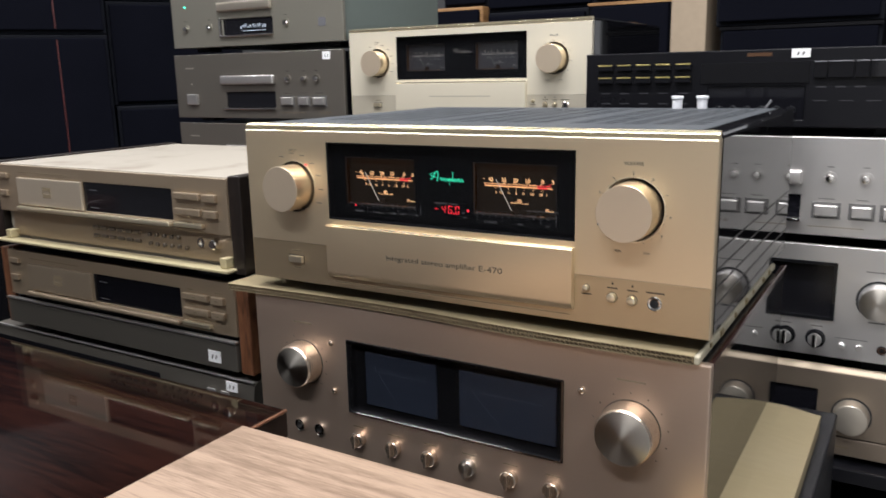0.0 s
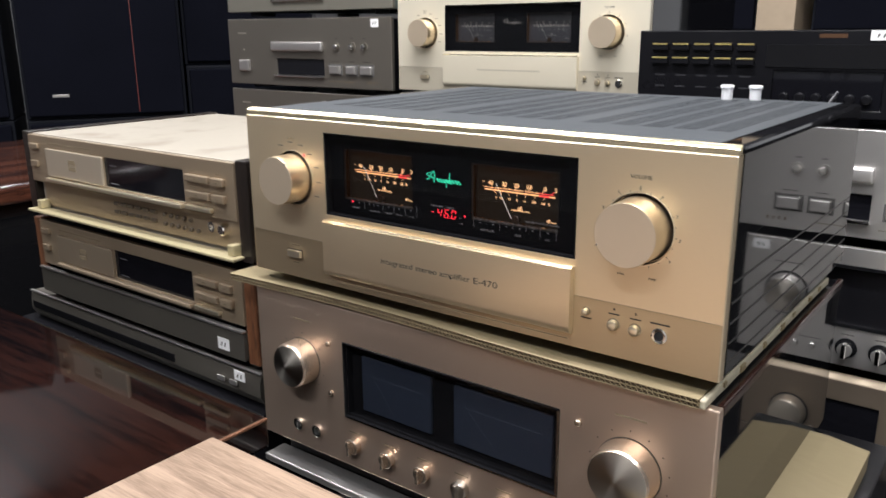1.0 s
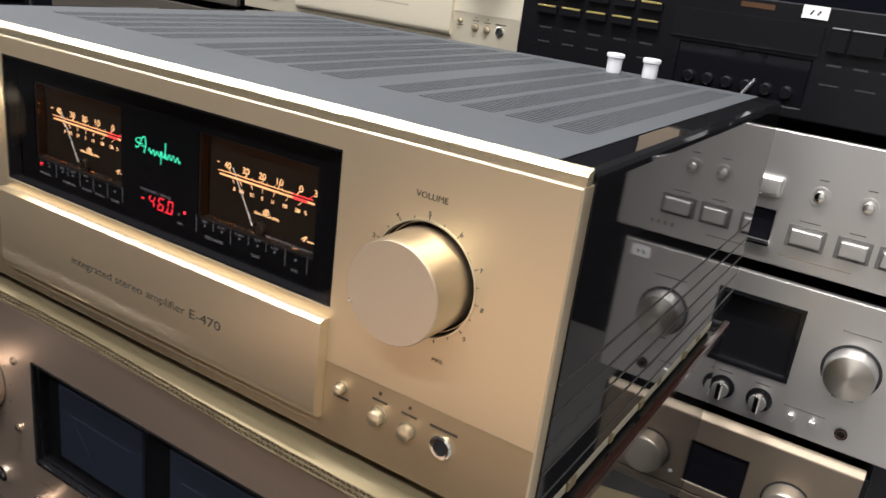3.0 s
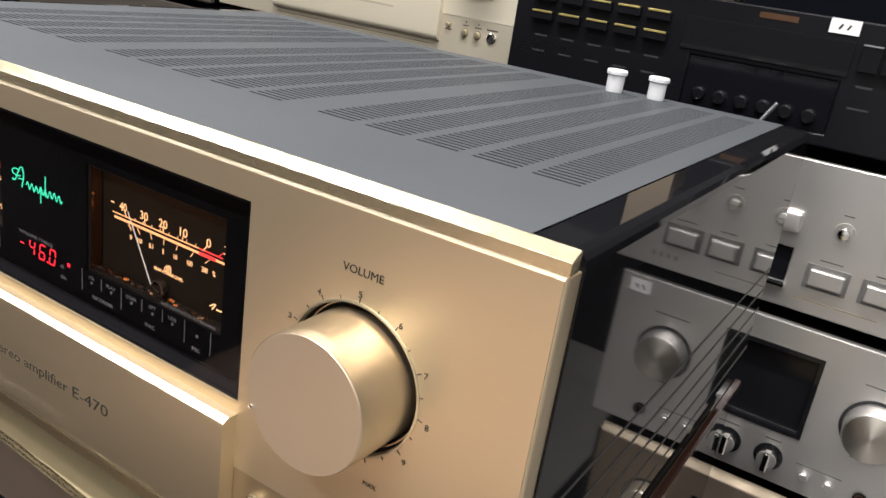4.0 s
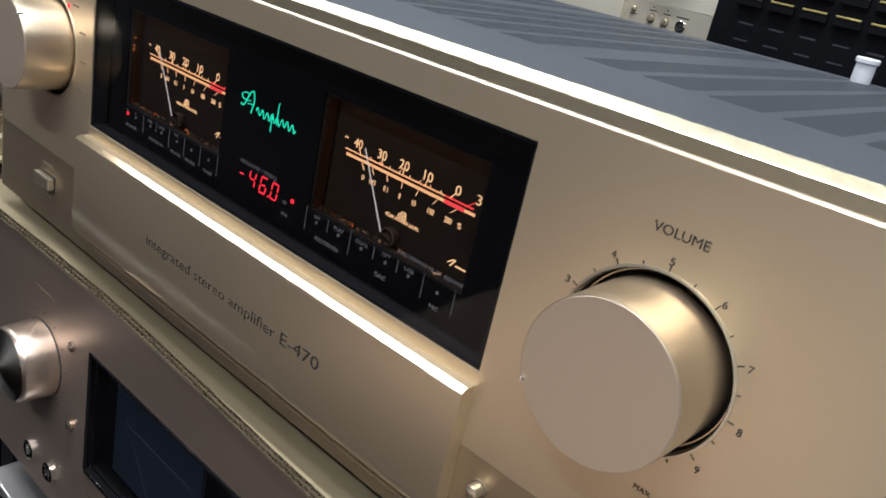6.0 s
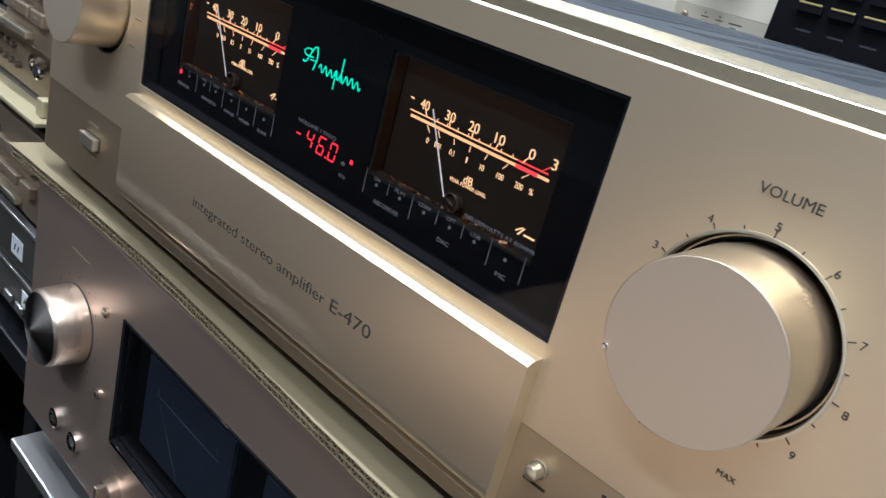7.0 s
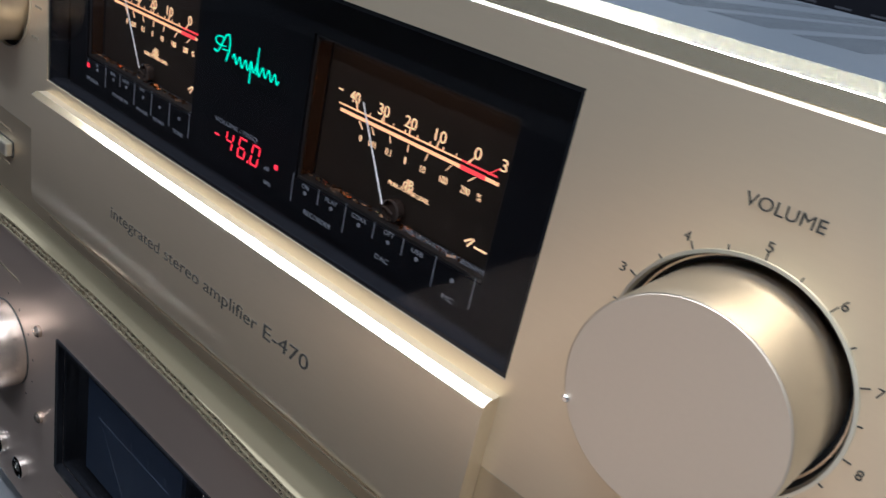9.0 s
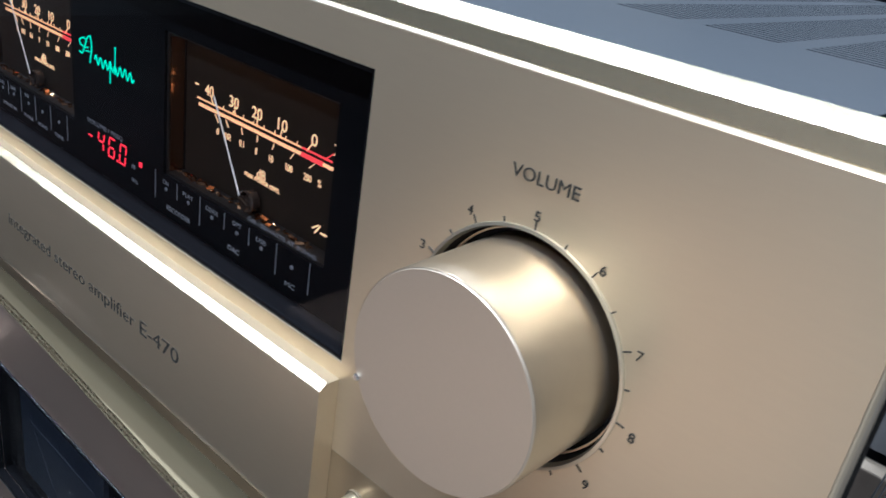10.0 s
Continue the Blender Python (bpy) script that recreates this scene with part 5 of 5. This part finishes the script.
    for x in (0.22, 0.56):
        for dy in (0.05, 0.31):
            part("foot", box(x - 0.02, x + 0.02, y + dy - 0.02, y + dy + 0.02, z0 - 0.0105, z0 + 0.0092, 0.002), BLACK_MATT, u)
    return u


BROWN_PLATE = material("brown_meter_plate", (0.21, 0.145, 0.085), 0.4, 0, 0.12, 60, 0.02)
silver_amplifier()
price_label(0.5900, 0.5296, 0.5850, 0.020, 0.012)


def gold_control_amp():
    x0, x1, y, z0, z1 = 0.154, 0.594, 0.530, 0.3020, 0.4265
    u = thing("gold_amplifier", 0.374, 0.70, z0, "pale gold amplifier with two round knobs, bottom of a stack", "amplifier")
    part("front_panel", framed(x0, x1, z0 + 0.036, z1, [(0.4215, 0.4930, 0.3490, 0.3990)], y, y + 0.008, 0.0012), GOLD_SHADED, u)
    part("top_bevel", extrude_x([(y + 0.0010, z1 - 0.0005), (y + 0.0085, z1 - 0.0005), (y + 0.0085, z1 + 0.0070), (y + 0.0070, z1 + 0.0070)], x0, x1), BEVEL_GOLD, u, "bright sloping top edge")
    part("lower_door", box(x0, x1, y + 0.0006, y + 0.008, z0 + 0.009, z0 + 0.0345, 0.0010), GOLD_SHADED, u)
    part("display_window", box(0.4217, 0.4928, y + 0.002, y + 0.005, 0.3492, 0.3988), SMOKE, u, "dark display window")
    for x in (0.3935, 0.5355):
        knob(u, "round_knob", x, 0.3700, 0.0215, y, y - 0.020, SILVER_WARM, SILVER_WARM, "round silver-gold knob", 56, 0.0006, 0.0016)
        part("knob_gap", lathe(x, 0.3700, [(0.0245, y + 0.0005), (0.0245, y - 0.0006), (0.0, y - 0.0006)], 40), BLACK_MATT, u)
    part("power_lamp", lathe(0.5070, 0.3540, [(0.002, y + 0.001), (0.002, y - 0.001), (0, y - 0.001)], 12), WHITE, u)
    part("maker_mark", bar(0.5150, 0.3230, 0.5350, 0.3230, 0.0020, y + 0.0002), INK_SOFT, u)
    part("case", box(x0 + 0.004, x1 + 0.006, y + 0.0082, y + 0.36, z0 + 0.009, z1 - 0.002, 0.002), BLACK_SATIN, u)
    for x in (0.20, 0.55):
        for dy in (0.05, 0.31):
            part("foot", box(x - 0.02, x + 0.02, y + dy - 0.02, y + dy + 0.02, z0, z0 + 0.0092, 0.002), BLACK_MATT, u)
    return u


# panel and bevel gold both darkened for the shadow this unit stands in
GOLD_SHADED = material("shaded_gold_anodised", (0.29, 0.235, 0.18), 0.42, 0.8, 0.03, 700, 0.03, STREAK, 0.06)
BEVEL_GOLD = material("bright_bevel", (0.46, 0.38, 0.28), 0.55, 0.5, 0.03, 700, 0.02, STREAK)
gold_control_amp()

# two white caps on the main amplifier's lid
for x, y in ((0.3440, 0.3400), (0.3700, 0.3460)):
    bm = lathe(0, 0, [(0, 0), (0.0052, 0.0), (0.0055, 0.002), (0.0055, 0.0108), (0.0066, 0.0113), (0.0067, 0.0134), (0.0060, 0.0142), (0.0, 0.0142)], 32)
    bmesh.ops.transform(bm, matrix=pose(x, y - 0.012, 0.7789, 90), verts=bm.verts)
    solo("shorting_cap", bm, WHITE, "small white plastic cap standing on the grey lid", "cap", "white caps")

# cable end behind the lid
cable = thing("speaker_cable", 0.400, 0.3482, 0.70, "thin grey cable rising behind the amplifier", "cable")
part("sheath", tube([(0.400 + 0.004 * k, 0.3482 + 0.006 * k, 0.70 + 0.0115 * k - 0.0007 * max(0, k - 5) ** 2) for k in range(9)], 0.0014), CABLE_GREY, cable)


# ---- racks that carry the stacks ----
def rack(x0, x1, y0, y1, top, label, shelves=2):
    r = thing("equipment_rack", (x0 + x1) / 2, (y0 + y1) / 2, 0.0, label, "rack", "racks")
    for z in [top - 0.02 - k * (top - 0.06) / shelves for k in range(shelves + 1)]:
        part("shelf", box(x0, x1, y0, y1, z, z + 0.02, 0.002), BLACK_SATIN, r)
    for x in (x0 + 0.012, x1 - 0.012):
        for y in (y0 + 0.015, y1 - 0.015):
            part("post", box(x - 0.012, x + 0.012, y - 0.012, y + 0.012, 0.0, top - 0.0005, 0.002), BLACK_SATIN, r)
    part("back_panel", box(x0 + 0.026, x1 - 0.026, y1 - 0.008, y1 - 0.002, 0.04, top - 0.022), BLACK_MATT, r)
    return r


rack(0.010, 0.540, -0.02, 0.37, 0.2950, "low black equipment rack under the amplifiers")
rack(-0.570, -0.030, 0.02, 0.37, 0.4420, "black equipment rack under the disc players")
rack(0.130, 0.640, 0.51, 0.92, 0.3020, "black equipment rack under the silver stack")
rack(-0.800, -0.335, 0.58, 0.97, 0.5980, "black equipment rack under the disc decks")
rack(-0.332, 0.125, 0.60, 1.00, 0.7350, "tall black equipment rack carrying a gold amplifier", 3)

# ---- tables in front ----
t = thing("lacquered_cabinet", -0.30, -0.40, 0.0, "dark lacquered rosewood cabinet with a mirror-like top", "cabinet")
part("top", box(-0.740, 0.1310, -0.72, -0.1030, 0.5130, 0.5400, 0.0030, 3), ROSEWOOD, t, "mirror-polished rosewood top")
part("body", box(-0.725, 0.1180, -0.70, -0.1180, 0.0, 0.5128, 0.002), ROSEWOOD, t)
# copper tone painted on a strip for the reflection in the bevelled edge
EDGE_REFLECTION = material("copper_reflection", (0.26, 0.13, 0.08), 0.22, 0.6, 0.1, 60, 0.0)
part("edge_strip", box(0.1296, 0.1325, -0.718, -0.1050, 0.5380, 0.5406, 0.0006), EDGE_REFLECTION, t, "coppery strip for the reflection along the edge")
w = thing("walnut_cabinet", 0.28, -0.42, 0.0, "pale walnut veneered cabinet beside the lacquered one", "cabinet")
part("top", box(0.1365, 0.4400, -0.72, -0.1620, 0.5280, 0.5500, 0.0012), WALNUT, w, "pale walnut veneer top")
part("body", box(0.1390, 0.4375, -0.715, -0.1650, 0.0, 0.5278, 0.001), WALNUT, w)
COPPERY = wood("coppery_lacquer", (0.10, 0.035, 0.02), (0.02, 0.008, 0.006), 0.2, (5, 0.5, 5), 5.0, 0.6, 0.0)
c = thing("polished_cabinet", -1.03, 0.10, 0.0, "dark polished cabinet with a coppery rounded edge", "cabinet")
part("top", box(-1.32, -0.7500, -0.35, 0.55, 0.5700, 0.6050, 0.010, 4), COPPERY, c, "glossy top with a rounded edge")
part("body", box(-1.30, -0.768, -0.33, 0.53, 0.0, 0.5698, 0.003), BLACK_GLOSS, c)


# ---- loudspeakers along the back ----
def loudspeaker(x, y, z, w, d, h, yaw, label, cab, badge=True, stripe=0.0, trim=None):
    """Cabinet with a cloth grille; x, y is the middle of its front foot edge, yaw turns it about there."""
    s = thing("loudspeaker", 0, 0, 0, label, "speaker", "loudspeakers")
    part("cabinet", box(-w / 2, w / 2, 0.014, d, 0, h, 0.004), cab, s)
    g = part("grille", box(-w / 2 + 0.008, w / 2 - 0.008, 0.0, 0.016, 0.010, h - 0.010, 0.005, 3), CLOTH, s, "dark cloth grille")
    if badge:
        part("badge", box(-w * 0.33, -w * 0.33 + 0.045, -0.002, 0.001, 0.065, 0.073, 0.0006), SILVER, g, "small silver badge")
    if stripe:
        part("piping", box(stripe, stripe + 0.0025, -0.0012, 0.001, 0.015, h - 0.015), RED_TRIM, g, "thin red piping")
    if trim:
        part("trim_strip", box(-w / 2, w / 2, 0.0005, 0.013, h - 0.008, h), trim, s)
    s.matrix_basis = pose(x, y, z, 0, 0, yaw)
    return s


RED_TRIM = material("red_piping", (0.10, 0.014, 0.010), 0.5, 0, 0.05, 200, 0.0)
BLACK_VINYL = material("black_vinyl_cabinet", (0.009, 0.010, 0.014), 0.6, 0, 0.12, 260, 0.2)
BLACK_VINYL.node_tree.nodes["Principled BSDF"].inputs["Specular IOR Level"].default_value = 0.08
TAN = material("tan_veneer", (0.42, 0.33, 0.23), 0.6, 0, 0.08, 60, 0.1)
side, out = Vector((0.53, 0.848, 0)), Vector((-0.848, 0.53, 0))
P = Vector((-1.65, 0.85, 0))
for u, wide, back, levels, stripe in ((-0.505, 0.455, 0.00, (0.0, 0.25, 0.60, 0.96), 0.0), (-0.018, 0.450, 0.00, (0.0, 0.245, 0.598, 0.958), 0.085), (0.420, 0.410, 0.06, (0.0, 0.40, 0.745, 1.06), 0.0)):
    for k, z in enumerate(levels):
        tall = (levels[k + 1] if k + 1 < len(levels) else z + 0.36) - z - 0.001
        p = P + side * u + out * (back - (0.04 if u > 0.3 and k < 2 else 0))
        loudspeaker(p.x, p.y, z, wide, 0.30, tall, 58, "black loudspeaker with dark cloth grille in a stacked wall", BLACK_VINYL, k == 2 and u < 0.3, stripe if k > 1 else 0,
                    OAK if u < -0.4 and k == 2 else None)
# stands and speakers seen over the rear amplifier
bench = thing("display_bench", 0.2, 1.76, 0.0, "long black display bench under loudspeakers", "bench")
part("top", box(-1.10, 1.60, 1.58, 1.98, 0.80, 0.83, 0.002), BLACK_SATIN, bench)
part("front", box(-1.08, 1.58, 1.60, 1.62, 0.0, 0.7998), BLACK_SATIN, bench)
for x in (-1.07, 0.25, 1.57):
    part("side", box(x - 0.012, x + 0.012, 1.6205, 1.96, 0.0, 0.7998), BLACK_SATIN, bench)
loudspeaker(-0.675, 1.60, 0.831, 0.175, 0.26, 0.186, 0, "small oak bookshelf loudspeaker on the bench", OAK, False)
loudspeaker(-0.42, 1.62, 0.831, 0.32, 0.30, 0.165, 0, "low black loudspeaker lying on the bench", BLACK_VINYL, False)
loudspeaker(-0.42, 1.64, 0.998, 0.34, 0.30, 0.30, 0, "black loudspeaker on top of a low one", BLACK_VINYL, False)
loudspeaker(-0.675, 1.66, 1.018, 0.16, 0.25, 0.30, 0, "narrow black loudspeaker on an oak one", BLACK_VINYL, False)
loudspeaker(-0.135, 1.60, 0.831, 0.232, 0.30, 0.172, 0, "dark loudspeaker with an oak top strip", BLACK_VINYL, False, 0, OAK)
loudspeaker(-0.135, 1.62, 1.004, 0.225, 0.28, 0.30, 0, "dark loudspeaker on an oak-trimmed one", BLACK_VINYL, False)
tan_box = thing("tan_cabinet", 0.027, 1.75, 0.831, "plain tan veneered cabinet on the bench", "cabinet")
part("cabinet", box(-0.018, 0.072, 1.60, 1.90, 0.831, 1.40, 0.002), TAN, tan_box)
part("front_edge", box(-0.018, 0.072, 1.594, 1.5995, 0.833, 1.398, 0.001), TAN, tan_box)
loudspeaker(0.290, 1.60, 0.831, 0.37, 0.32, 0.092, 0, "wide low black loudspeaker on the bench", BLACK_VINYL, False, 0, BLACK_SATIN)
loudspeaker(0.285, 1.585, 0.924, 0.38, 0.34, 0.20, 0, "wide black centre loudspeaker stacked on another", BLACK_VINYL, False)
solo("shelf_board", box(0.085, 0.490, 1.575, 1.95, 1.1245, 1.1450, 0.001), BLACK_SATIN, "black shelf board lying across two loudspeakers", "shelf")
tall = thing("white_cabinet", 0.66, 1.80, 0.831, "plain white cabinet standing on the bench", "cabinet")
part("cabinet", box(0.500, 0.820, 1.63, 1.95, 0.831, 1.60, 0.003), WHITE, tall)
